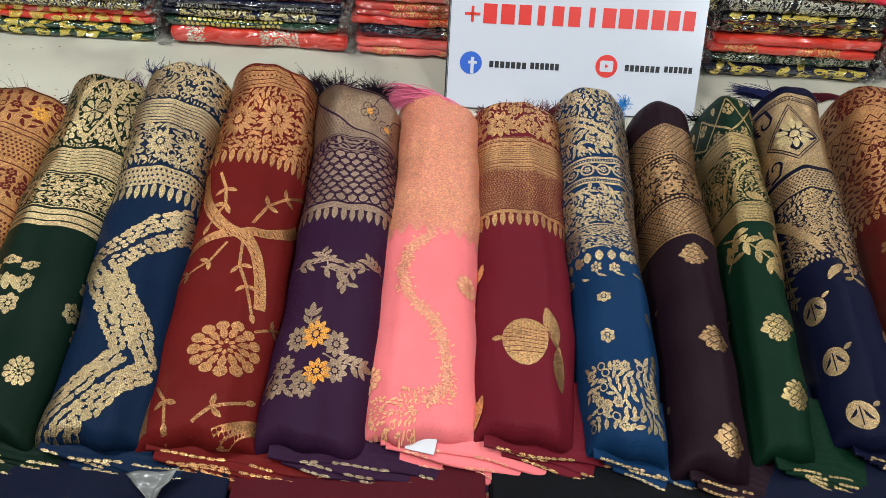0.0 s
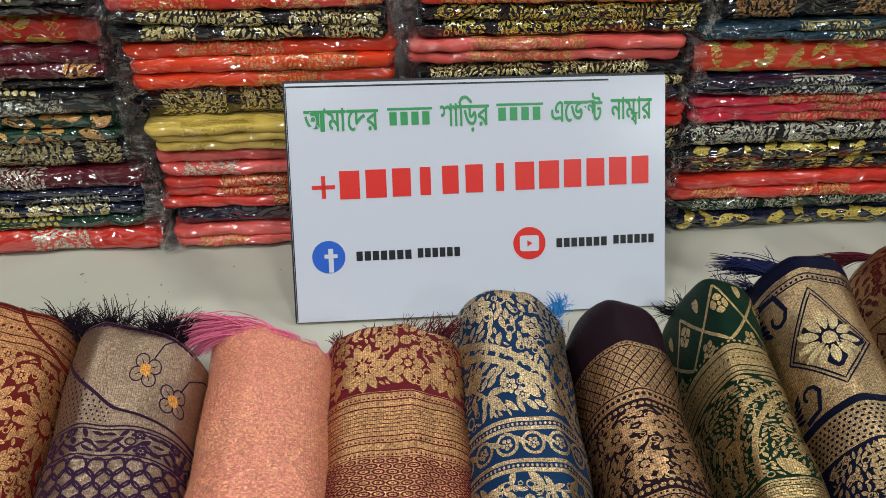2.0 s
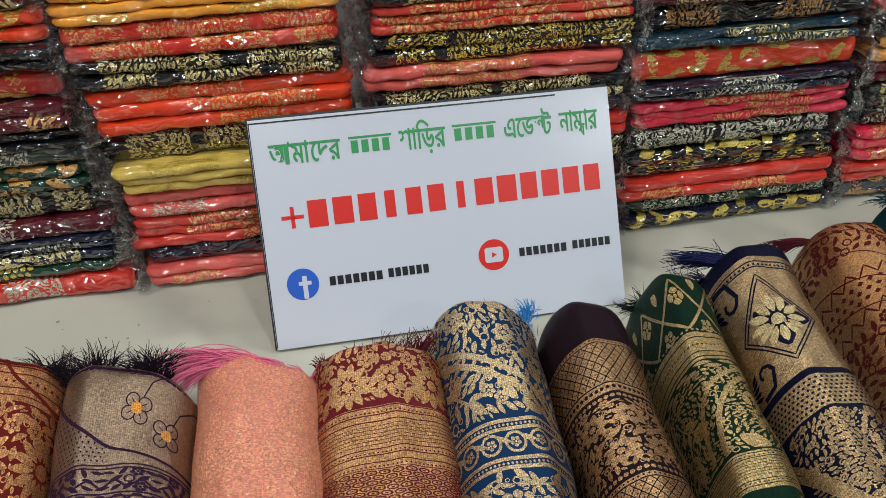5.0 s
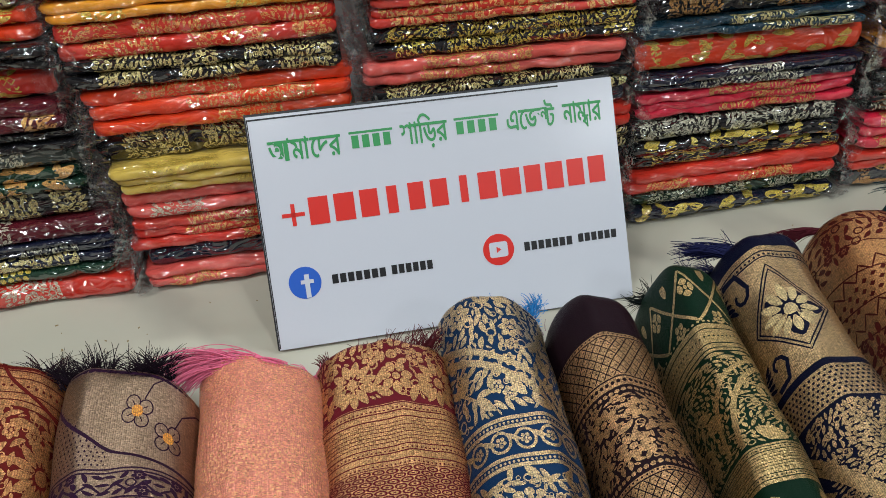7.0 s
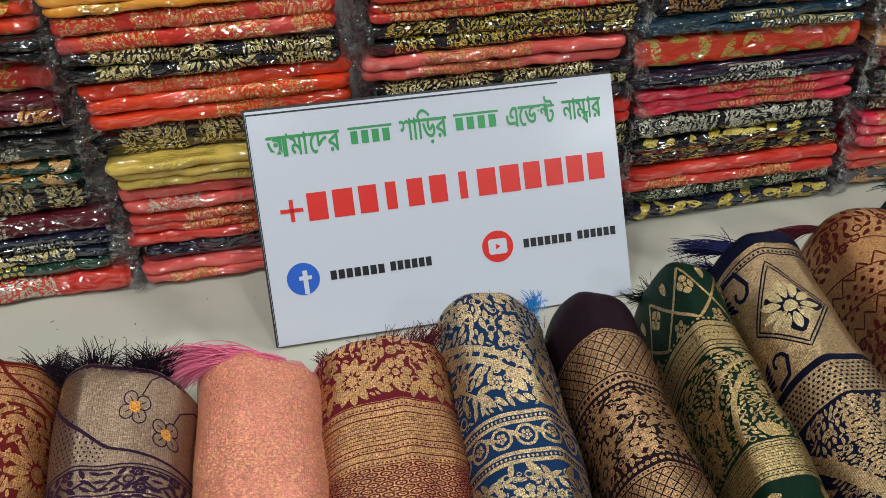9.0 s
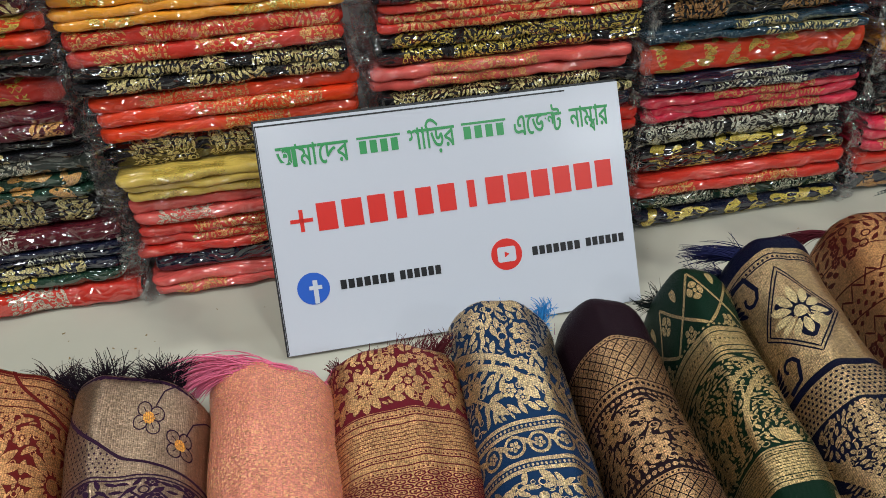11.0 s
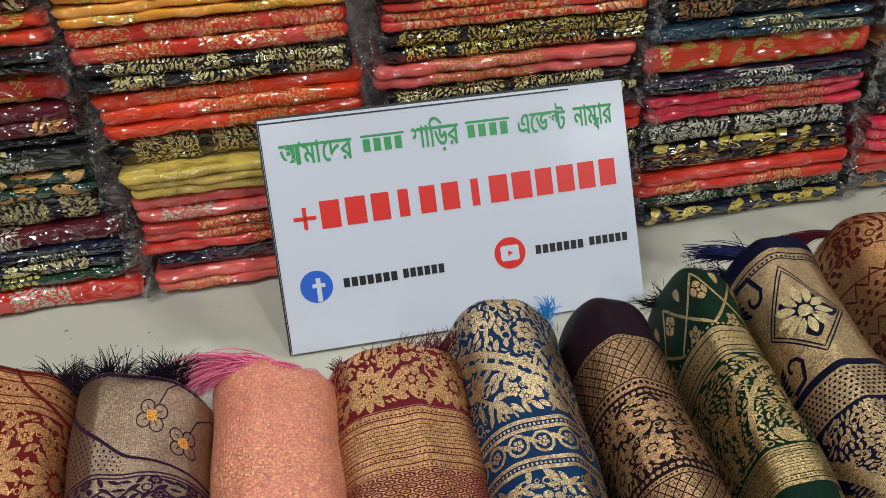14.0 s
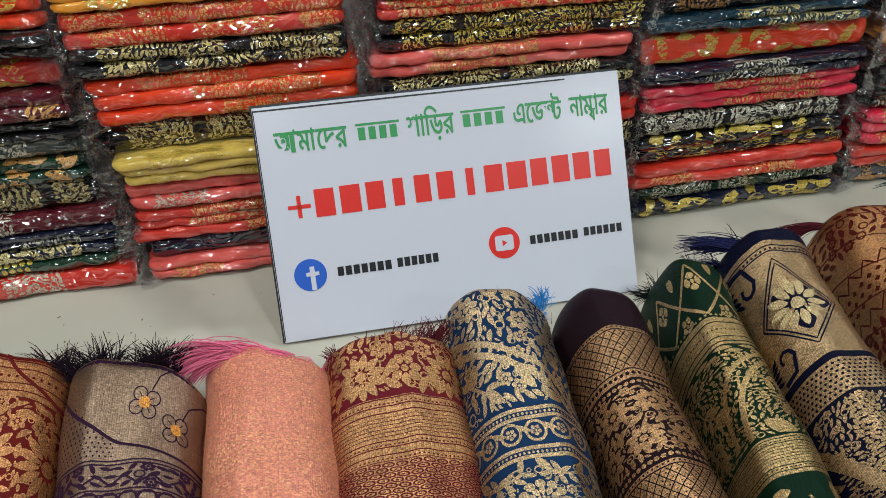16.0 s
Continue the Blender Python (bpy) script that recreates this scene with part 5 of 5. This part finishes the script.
    for i in range(4):
        rect("text_bar", 0.2595 + 0.0145 * i, 0.2425, 0.269 + 0.0145 * i, 0.2585, "green")
    word([("এেজ", 1, 0, 0), ("ন", 0.62, -0.02, 0.24), ("ট", 0.95, -0.12, 0.0)], 0.3268, 0.3915, 0.2640)
    word([("নাম", 1, 0, 0), ("ব", 0.62, -0.3, -0.18), ("া", 1, -0.02, 0), ("র", 1, -0.02, 0)], 0.4028, 0.4553, 0.2650)
    # the number
    y0, y1 = 0.1515, 0.1865
    rect("text_bar", 0.0250, 0.1645, 0.0535, 0.1695, "red")
    rect("text_bar", 0.0368, 0.1530, 0.0418, 0.1810, "red")
    for i, (a, b) in enumerate(((0.0572, 0.0859), (0.0894, 0.119), (0.1224, 0.1494), (0.157, 0.1744), (0.1848, 0.2093), (0.2141, 0.2401), (0.2527, 0.2668), (0.2773, 0.3056), (0.3077, 0.3375), (0.3396, 0.366), (0.3688, 0.396), (0.3981, 0.4247), (0.4275, 0.4535))):
        rise = 0.007 * i / 12
        rect("text_bar", a + 0.002, y0 + rise, b - 0.002, y1 + rise, "red")
    # two round marks, each with its name as bars
    round_shape("round_mark", 0.0415, 0.080, 0.0205, "blue", label="blue disc with a white bar")
    rect("mark_bar", 0.0412, 0.0605, 0.0472, 0.0905, "white", 0.0009)
    rect("mark_bar", 0.0362, 0.0785, 0.0525, 0.0835, "white", 0.0011)
    bar_word(0.0747, 0.1461, 0.0737, 0.0855, 7, "black")
    bar_word(0.1517, 0.2075, 0.0747, 0.0865, 6, "black")
    round_shape("round_mark", 0.2957, 0.0872, 0.0208, "red", label="red disc with a white rounded panel")
    pts = []
    for cx, cy, a0 in ((0.3045, 0.0937, 0), (0.2869, 0.0937, 90), (0.2869, 0.0807, 180), (0.3045, 0.0807, 270)):
        pts.extend([(cx + 0.0036 * math.cos(radians(a0 + 18 * i)), cy + 0.0036 * math.sin(radians(a0 + 18 * i))) for i in range(6)])
    flat("mark_panel", pts, "white", 0.0009)
    flat("mark_wedge", [(0.293, 0.0833), (0.2995, 0.0872), (0.293, 0.0911)], "red", 0.0012)
    bar_word(0.3296, 0.3976, 0.0805, 0.0920, 7, "black")
    bar_word(0.4041, 0.4595, 0.0820, 0.0932, 6, "black")
    return root


make_board()

# ---- packets: folded sarees in clear bags, stacked in columns ----


class Fold:
    """Rounded front of one folded layer: s along its width, v round its front."""

    def __init__(self, x0, x1, yf, z, t, seed, pinch=0.016, amp=0.0015, depth=0.2):
        self.x0, self.x1, self.yf, self.z, self.r, self.depth = x0, x1, yf, z, t / 2, depth
        rr = random.Random(seed)
        self.p = [rr.uniform(0, 6.3) for _ in range(6)]
        self.pinch, self.amp, self.tilt = pinch, amp, rr.uniform(-0.012, 0.012)
        self.w = x1 - x0

    def at(self, s, v, lift=0.0):
        s, v = np.asarray(s, float), np.asarray(v, float)
        e = np.clip(np.minimum(s, self.w - s) / self.pinch, 0, 1)
        k = np.sqrt(np.clip(1 - (1 - e) ** 2, 0, 1))
        r = self.r * (0.55 + 0.45 * k) + lift
        q = math.pi / 2 * self.r
        a = np.clip(v / max(self.r, 1e-6), -math.pi / 2, math.pi / 2)
        extra = np.maximum(np.abs(v) - q, 0)
        p, m = self.p, self.amp
        yy = self.yf + m * np.sin(11 * s + p[0]) + 0.5 * m * np.sin(37 * s + p[1]) + (1 - k) * 0.006
        zz = self.z + self.tilt * (s - self.w / 2) + 0.55 * m * np.sin(9 * s + p[2]) + 0.3 * m * np.sin(29 * s + p[3]) + 0.12 * m * np.sin(90 * s + p[4])
        crease = 0.0006 * np.sin(88 * s + 240 * v + p[5]) + 0.0005 * np.sin(43 * s - 170 * v + p[0]) + 0.0005 * np.sin(150 * s + 90 * v + p[2])
        r = r + crease * np.clip(self.r / 0.006, 0.3, 1.2)
        deep = np.minimum(r * 1.25, 0.011)
        return np.stack((self.x0 + s, yy + self.r - deep * np.abs(np.cos(a)) ** 0.6 + extra, zz + r * np.sign(np.sin(a)) * np.abs(np.sin(a)) ** 0.8), -1)

    def mesh(self, name, material, parent, ns=84):
        q = math.pi / 2 * self.r
        vv = np.concatenate(([-q - self.depth, -q - 0.02], np.linspace(-q, q, 11), [q + 0.006, q + 0.02, q + self.depth]))
        ss = np.concatenate((np.linspace(0, self.pinch, 5)[:-1], np.linspace(self.pinch, self.w - self.pinch, ns), np.linspace(self.w - self.pinch, self.w, 5)[1:]))
        g = np.meshgrid(ss, vv, indexing="ij")
        p = list(self.at(g[0].ravel(), g[1].ravel()))
        uv = list(np.stack((g[0].ravel(), g[1].ravel()), -1))
        nv = len(vv)
        faces = grid_faces(len(ss), nv)
        faces.append(tuple(range(nv)))
        faces.append(tuple(reversed(range((len(ss) - 1) * nv, len(ss) * nv))))
        return link_mesh(name, p, faces, material, parent, uv)


def wrapper(parent, x0, x1, yf, z, t, seed):
    """Loose gathered ends of the clear bag; along the front it lies tight on the cloth."""
    rr = random.Random(seed)
    for side, xe in ((-1, x0), (1, x1)):
        reach = rr.uniform(0.014, 0.03)
        ns, nv = 20, 26
        off = Vector((rr.uniform(0, 50), rr.uniform(0, 50), rr.uniform(0, 50)))
        verts, sag = [], -rr.uniform(0.1, 0.45) * t
        for i in range(ns):
            f = i / (ns - 1)
            x = xe - side * 0.006 + side * (reach + 0.006) * f
            k = max(0.0, 1 - max(0.0, f - 0.2) / 0.8)
            r = (t / 2 + 0.0015) * (0.42 + 0.58 * k)
            for j in range(nv):
                a = j / (nv - 1) * 2 - 1
                if abs(a) < 0.72:
                    th = a / 0.72 * math.pi / 2
                    dp = min(t * 0.35, 0.011)
                    y, zz = yf + dp - (dp + 0.003) * max(0.0, math.cos(th)) ** 0.55, r * math.copysign(abs(math.sin(th)) ** 0.62, th)
                else:
                    y, zz = yf + min(t * 0.35, 0.011) + (abs(a) - 0.72) / 0.28 * 0.10, math.copysign(r, a)
                n1 = noise.noise(Vector((x * 70, a * 2.2, 0)) + off)
                n2 = noise.noise(Vector((x * 60, a * 7.5, 4)) + off)
                n3 = abs(noise.noise(Vector((x * 45, a * 9, 9)) + off))
                out = 0.002 * n1 + (0.002 + 0.009 * (1 - k)) * n2 + 0.004 * n3
                verts.append((x + side * 0.006 * n1 * f, y + 0.012 * (1 - k) - out, z + sag * (1 - k) + zz + (1 - k) * 0.008 * n1 + 0.0015 * n2))
        link_mesh("bag_end", verts, grid_faces(ns, nv), FILM, parent, None, "gathered end of a clear plastic bag")


SILK_CACHE = {}


class Wrap(Nodes):
    """Goes on with a material that is already there."""

    def __init__(self, mat):
        self.mat, self.tree = mat, mat.node_tree
        self.bsdf = self.tree.nodes["Principled BSDF"]
        self.out = self.tree.nodes["Material Output"]



def packet_silk(colour):
    key = tuple(round(c, 3) for c in colour)
    if key not in SILK_CACHE:
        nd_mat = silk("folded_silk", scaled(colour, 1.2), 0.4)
        film_coat(Wrap(nd_mat))
        SILK_CACHE[key] = nd_mat
    return SILK_CACHE[key]


def packet_zari(colour, ground):
    key = ("z", tuple(round(c, 3) for c in colour), tuple(round(c, 3) for c in ground))
    if key not in SILK_CACHE:
        nd_mat = zari("folded_zari", scaled(colour, 1.15), ground, 0.45, 0.4)
        film_coat(Wrap(nd_mat))
        SILK_CACHE[key] = nd_mat
    return SILK_CACHE[key]


def packet(x0, x1, yf, z0, z1, look_key, seed, label, group="packaged sarees stacked in columns", bagged=True):
    colour, gold, style, layers = look_key
    rr = random.Random(seed * 13 + 5)
    root = thing("saree_packet" if bagged else "folded_saree", (0, 0, 0), label, "packaged saree" if bagged else "saree", group)
    t = (z1 - z0) - 0.003
    if t < 0.014:
        layers = min(layers, 2)
    th = t / layers
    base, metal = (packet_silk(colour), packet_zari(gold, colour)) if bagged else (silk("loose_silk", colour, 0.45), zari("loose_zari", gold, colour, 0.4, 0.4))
    for i in range(layers):
        z = z0 + 0.0015 + th * (i + 0.5)
        inset = rr.uniform(0, 0.012)
        fo = Fold(x0 + inset, x1 - rr.uniform(0, 0.012), yf + rr.uniform(0.001, 0.009), z, th * 0.98, seed * 7 + i)
        fo.mesh("folded_cloth", base, root)
        b = Brocade(seed * 31 + i)
        q = math.pi / 2 * fo.r
        w = fo.w
        st = style
        if st == "mixed":
            st = rr.choice(("bands", "leaves", "patch"))
        if st == "leaves" or (st == "patch" and i % 2 == 0):
            size = rr.choice((0.0075, 0.009, 0.011))
            a = rr.uniform(0.008, 0.05)
            while a < w - 0.03:
                c = min(w - 0.008, a + rr.uniform(0.05, 0.16) * (1.0 if st == "leaves" else 0.6))
                b.foliage(-q * 0.95, q * 1.1 + 0.014, a, c, size, 3, 0.78)
                b.foliage(-q * 0.95, q * 1.1 + 0.014, a, c, size * 0.55, 3, 0.8)
                a = c + (rr.uniform(0.0, 0.035) if st == "leaves" else rr.uniform(0.04, 0.12))
        if st == "bands":
            a = rr.uniform(0.05, w * 0.55)
            c = min(w - 0.02, a + rr.uniform(0.08, 0.18))
            b.foliage(-q * 0.8, q * 0.9, a, c, 0.007, 4, 0.8)
            b.foliage(-q * 0.8, q * 0.9, a, c, 0.004, 4, 0.8)
            for vv in (-q * 0.95, q * 0.95):
                b.ribbon([(a + (c - a) * k / 10, vv) for k in range(11)], 0.0022)
        if st == "bold":
            xx = 0.02
            while xx < w - 0.03:
                for dv in (-q * 0.4, q * 0.5):
                    b.leaf(xx, dv, 0.03, 0.014, rr.uniform(30, 150), rr.uniform(-50, 50))
                    b.leaf(xx + 0.012, dv, 0.024, 0.011, rr.uniform(0, 360), rr.uniform(-50, 50))
                xx += rr.uniform(0.018, 0.05)
        if st == "scales":
            a, c = 0.03, w * rr.uniform(0.55, 0.9)
            b.cells(-q, q, a, c, 0.010, 0.0085, 0.42)
        if b.p:
            tagged(b.lay(fo, "brocade", metal, root, 0.0006, clip=(0.004, w - 0.004, -q - 0.01, q + 0.03)), kind="stuff")
    if bagged:
        wrapper(root, x0, x1, yf, (z0 + z1) / 2, z1 - z0 + 0.001, seed * 3 + 1)
    return root


RED = (0.52, 0.026, 0.014)
SCARLET = (0.70, 0.045, 0.010)
CRIMSON = (0.62, 0.014, 0.045)
BLACK = (0.0050, 0.0050, 0.0065)
NAVY = (0.0055, 0.0077, 0.0220)
MAROON = (0.0770, 0.0070, 0.0126)
CORAL = (0.62, 0.085, 0.07)
YELLOW = (0.58, 0.40, 0.08)
ORANGE = (0.75, 0.27, 0.02)
GREEN = (0.0072, 0.0300, 0.0168)
TEAL = (0.0048, 0.0270, 0.0450)
GREY = (0.0300, 0.0390, 0.0330)
G1, G2, G3, G4 = (0.55, 0.42, 0.17), (0.60, 0.27, 0.07), (0.5, 0.47, 0.36), (0.62, 0.42, 0.06)
WORDS = {RED: "red", SCARLET: "scarlet", CRIMSON: "crimson pink", BLACK: "black", NAVY: "navy", MAROON: "maroon", CORAL: "coral pink", YELLOW: "mustard yellow", ORANGE: "orange", GREEN: "dark green", TEAL: "teal", GREY: "grey green"}
TINTS = {G1: "gold", G2: "copper", G3: "silver", G4: "yellow gold"}

# columns: left x, right x, lean of the left edge, then from the sheet upwards (top height, colour, thread, style, layers)
COLUMNS = [
    (-0.935, -0.580, 0.0, [(0.03, GREEN, G4, "bold", 2), (0.062, RED, G4, "bold", 2), (0.10, NAVY, G1, "leaves", 2), (0.14, CORAL, G2, "mixed", 2), (0.18, BLACK, G1, "leaves", 2), (0.22, MAROON, G2, "mixed", 3), (0.26, GREEN, G1, "leaves", 2), (0.30, RED, G2, "patch", 3), (0.34, BLACK, G3, "leaves", 2), (0.38, ORANGE, G4, "mixed", 3), (0.42, NAVY, G1, "mixed", 2)]),
    (-0.560, -0.198, -0.03, [(0.036, RED, G3, "patch", 1), (0.056, GREEN, G4, "scales", 1), (0.076, NAVY, G1, "leaves", 1), (0.098, NAVY, G3, "patch", 2), (0.128, MAROON, G3, "patch", 1), (0.17, BLACK, G1, "leaves", 1), (0.206, GREEN, G2, "bold", 2), (0.232, GREY, G3, "bands", 1), (0.257, BLACK, G1, "scales", 2), (0.296, MAROON, G2, "mixed", 2), (0.333, RED, G4, "bold", 1), (0.366, BLACK, G1, "scales", 2), (0.405, SCARLET, G4, "bold", 2), (0.445, MAROON, G1, "mixed", 2), (0.485, BLACK, G1, "leaves", 2)]),
    (-0.182, 0.150, -0.028, [(0.032, CORAL, G2, "patch", 2), (0.062, NAVY, G1, "bands", 1), (0.112, RED, G2, "bands", 3), (0.152, CORAL, G3, "patch", 2), (0.194, YELLOW, G4, "patch", 3), (0.238, BLACK, G1, "leaves", 1), (0.301, SCARLET, G2, "bands", 3), (0.336, BLACK, G1, "leaves", 2), (0.382, RED, G2, "leaves", 2), (0.422, ORANGE, G4, "patch", 3), (0.46, RED, G4, "bold", 2), (0.50, BLACK, G1, "leaves", 2)]),
    (0.162, 0.525, 0.0, [(0.03, RED, G2, "mixed", 2), (0.065, BLACK, G1, "leaves", 2), (0.10, CRIMSON, G2, "patch", 2), (0.135, NAVY, G3, "leaves", 2), (0.17, BLACK, G1, "leaves", 2), (0.205, RED, G2, "bands", 2), (0.235, NAVY, G3, "leaves", 1), (0.264, BLACK, G1, "leaves", 2), (0.298, CORAL, G2, "bands", 2), (0.340, BLACK, G4, "leaves", 2), (0.378, RED, G2, "leaves", 3), (0.415, BLACK, G1, "leaves", 2), (0.455, MAROON, G2, "mixed", 2)]),
    (0.538, 0.885, 0.0, [(0.024, NAVY, G4, "bold", 2), (0.050, GREEN, G3, "leaves", 1), (0.090, RED, G2, "patch", 2), (0.134, BLACK, G4, "bold", 2), (0.165, BLACK, G3, "leaves", 1), (0.212, CRIMSON, G2, "bands", 3), (0.239, NAVY, G3, "bands", 2), (0.286, SCARLET, G4, "bold", 1), (0.312, TEAL, G1, "bands", 2), (0.348, BLACK, G2, "patch", 1), (0.385, MAROON, G1, "mixed", 2), (0.42, RED, G2, "leaves", 2)]),
    (0.905, 1.255, 0.0, [(0.040, NAVY, G2, "bold", 1), (0.075, RED, G3, "bands", 2), (0.135, CRIMSON, G2, "patch", 3), (0.170, BLACK, G3, "leaves", 2), (0.205, BLACK, G1, "leaves", 2), (0.238, MAROON, G1, "mixed", 2), (0.275, ORANGE, G4, "bold", 2), (0.31, BLACK, G1, "leaves", 2), (0.35, RED, G2, "leaves", 2)]),
]
SAY = {"leaves": "all-over leaf brocade", "bands": "brocade bands", "patch": "brocade patches", "bold": "bold leaf motifs", "scales": "scale pattern border", "mixed": "woven border"}
pk = 0
for cx0, cx1, slant, rows in COLUMNS:
    z0, rc = 0.0, random.Random(int(cx0 * 1000) + 5000)
    for z1, colour, thread, style, layers in rows:
        pk += 1
        sh = slant * (z0 / 0.4)
        j = rc.uniform(-0.009, 0.009)
        packet(cx0 - 0.006 + sh + j, cx1 + 0.006 + sh * 0.6 + j - rc.uniform(0, 0.014), 1.672 + rc.uniform(-0.008, 0.008), z0, z1, (colour, thread, style, layers), pk, f"folded {WORDS[colour]} saree with {TINTS[thread]} {SAY[style]} in plastic")
        z0 = z1

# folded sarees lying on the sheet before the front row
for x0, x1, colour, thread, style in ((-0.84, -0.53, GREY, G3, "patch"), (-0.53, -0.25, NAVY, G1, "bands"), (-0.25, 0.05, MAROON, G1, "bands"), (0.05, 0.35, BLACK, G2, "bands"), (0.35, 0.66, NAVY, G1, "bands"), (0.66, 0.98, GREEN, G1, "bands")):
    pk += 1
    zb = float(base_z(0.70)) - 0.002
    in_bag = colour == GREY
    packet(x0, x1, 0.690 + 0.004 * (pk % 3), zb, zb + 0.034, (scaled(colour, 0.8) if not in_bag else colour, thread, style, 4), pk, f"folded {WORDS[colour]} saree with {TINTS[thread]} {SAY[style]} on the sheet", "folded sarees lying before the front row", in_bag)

# ---- small things ----
CARD = plain("white_card", (0.5, 0.5, 0.52), 0.5, vary=0.06)


def price_card(x, y, z, turn, tilt):
    """Folded blank card tucked under a saree's end."""
    bm = bmesh.new()
    box(bm, (-0.018, -0.009, 0.0), (0.018, 0.012, 0.0006))
    box(bm, (-0.018, -0.009, 0.0012), (0.018, 0.0115, 0.0018))
    box(bm, (-0.018, 0.0112, 0.0), (0.018, 0.0124, 0.0018))
    ob = tagged(part("price_card", bm, CARD), "small white folded card tucked under the pink saree", "card")
    ob.matrix_world = pose(x, y, z, tilt, 0, turn)
    return ob


price_card(-0.03, 0.782, -0.013, -12, 12)


def bag_corner(x, y, z, turn):
    """Corner of a clear bag that sticks out between the folded layers."""
    verts = []
    for i in range(9):
        for j in range(9):
            u, v = i / 8, j / 8
            w = (1 - v) * 0.03
            verts.append(((u - 0.5) * 2 * w, -v * 0.034, 0.004 * math.sin(7 * u + 3 * v) + 0.003 * math.sin(11 * v + u) - 0.012 * v))
    milk = plain("creased_clear_plastic", (0.15, 0.15, 0.145), 0.2, scale=60, vary=0.35, bump=0.6)
    ob = tagged(link_mesh("bag_corner", verts, grid_faces(9, 9), milk), "creased corner of a clear plastic bag between folded layers", "plastic bag")
    ob.matrix_world = pose(x, y, z, 0, 0, turn)
    mod = ob.modifiers.new("thickness", "SOLIDIFY")
    mod.thickness = 0.0004
    return ob


bag_corner(-0.335, 0.735, -0.012, 8)


def lint(count, seed):
    """Specks of thread and dust on the sheet."""
    r = random.Random(seed)
    verts, faces = [], []
    for _ in range(count):
        x, y, a = r.uniform(-0.9, 1.1), r.uniform(1.44, 1.64), r.uniform(0, 6.3)
        ln, w = r.uniform(0.0012, 0.005), r.uniform(0.0005, 0.0012)
        z = 0.0015
        k = len(verts)
        for u in (-1, 0, 1):
            px, py = x + math.cos(a) * ln * u / 2 + 0.3 * ln * abs(u) * math.sin(a), y + math.sin(a) * ln * u / 2
            nx, ny = -math.sin(a) * w, math.cos(a) * w
            verts.extend(((px + nx, py + ny, z), (px, py, z + w), (px - nx, py - ny, z)))
        for u in range(2):
            for q in range(2):
                faces.append((k + 3 * u + q, k + 3 * u + q + 1, k + 3 * u + q + 4, k + 3 * u + q + 3))
    ob = link_mesh("lint", verts, faces, plain("lint_brown", (0.22, 0.15, 0.06), 0.8))
    return tagged(ob, "specks of brown lint scattered on the sheet", "lint", "", "stuff")


lint(70, 4)
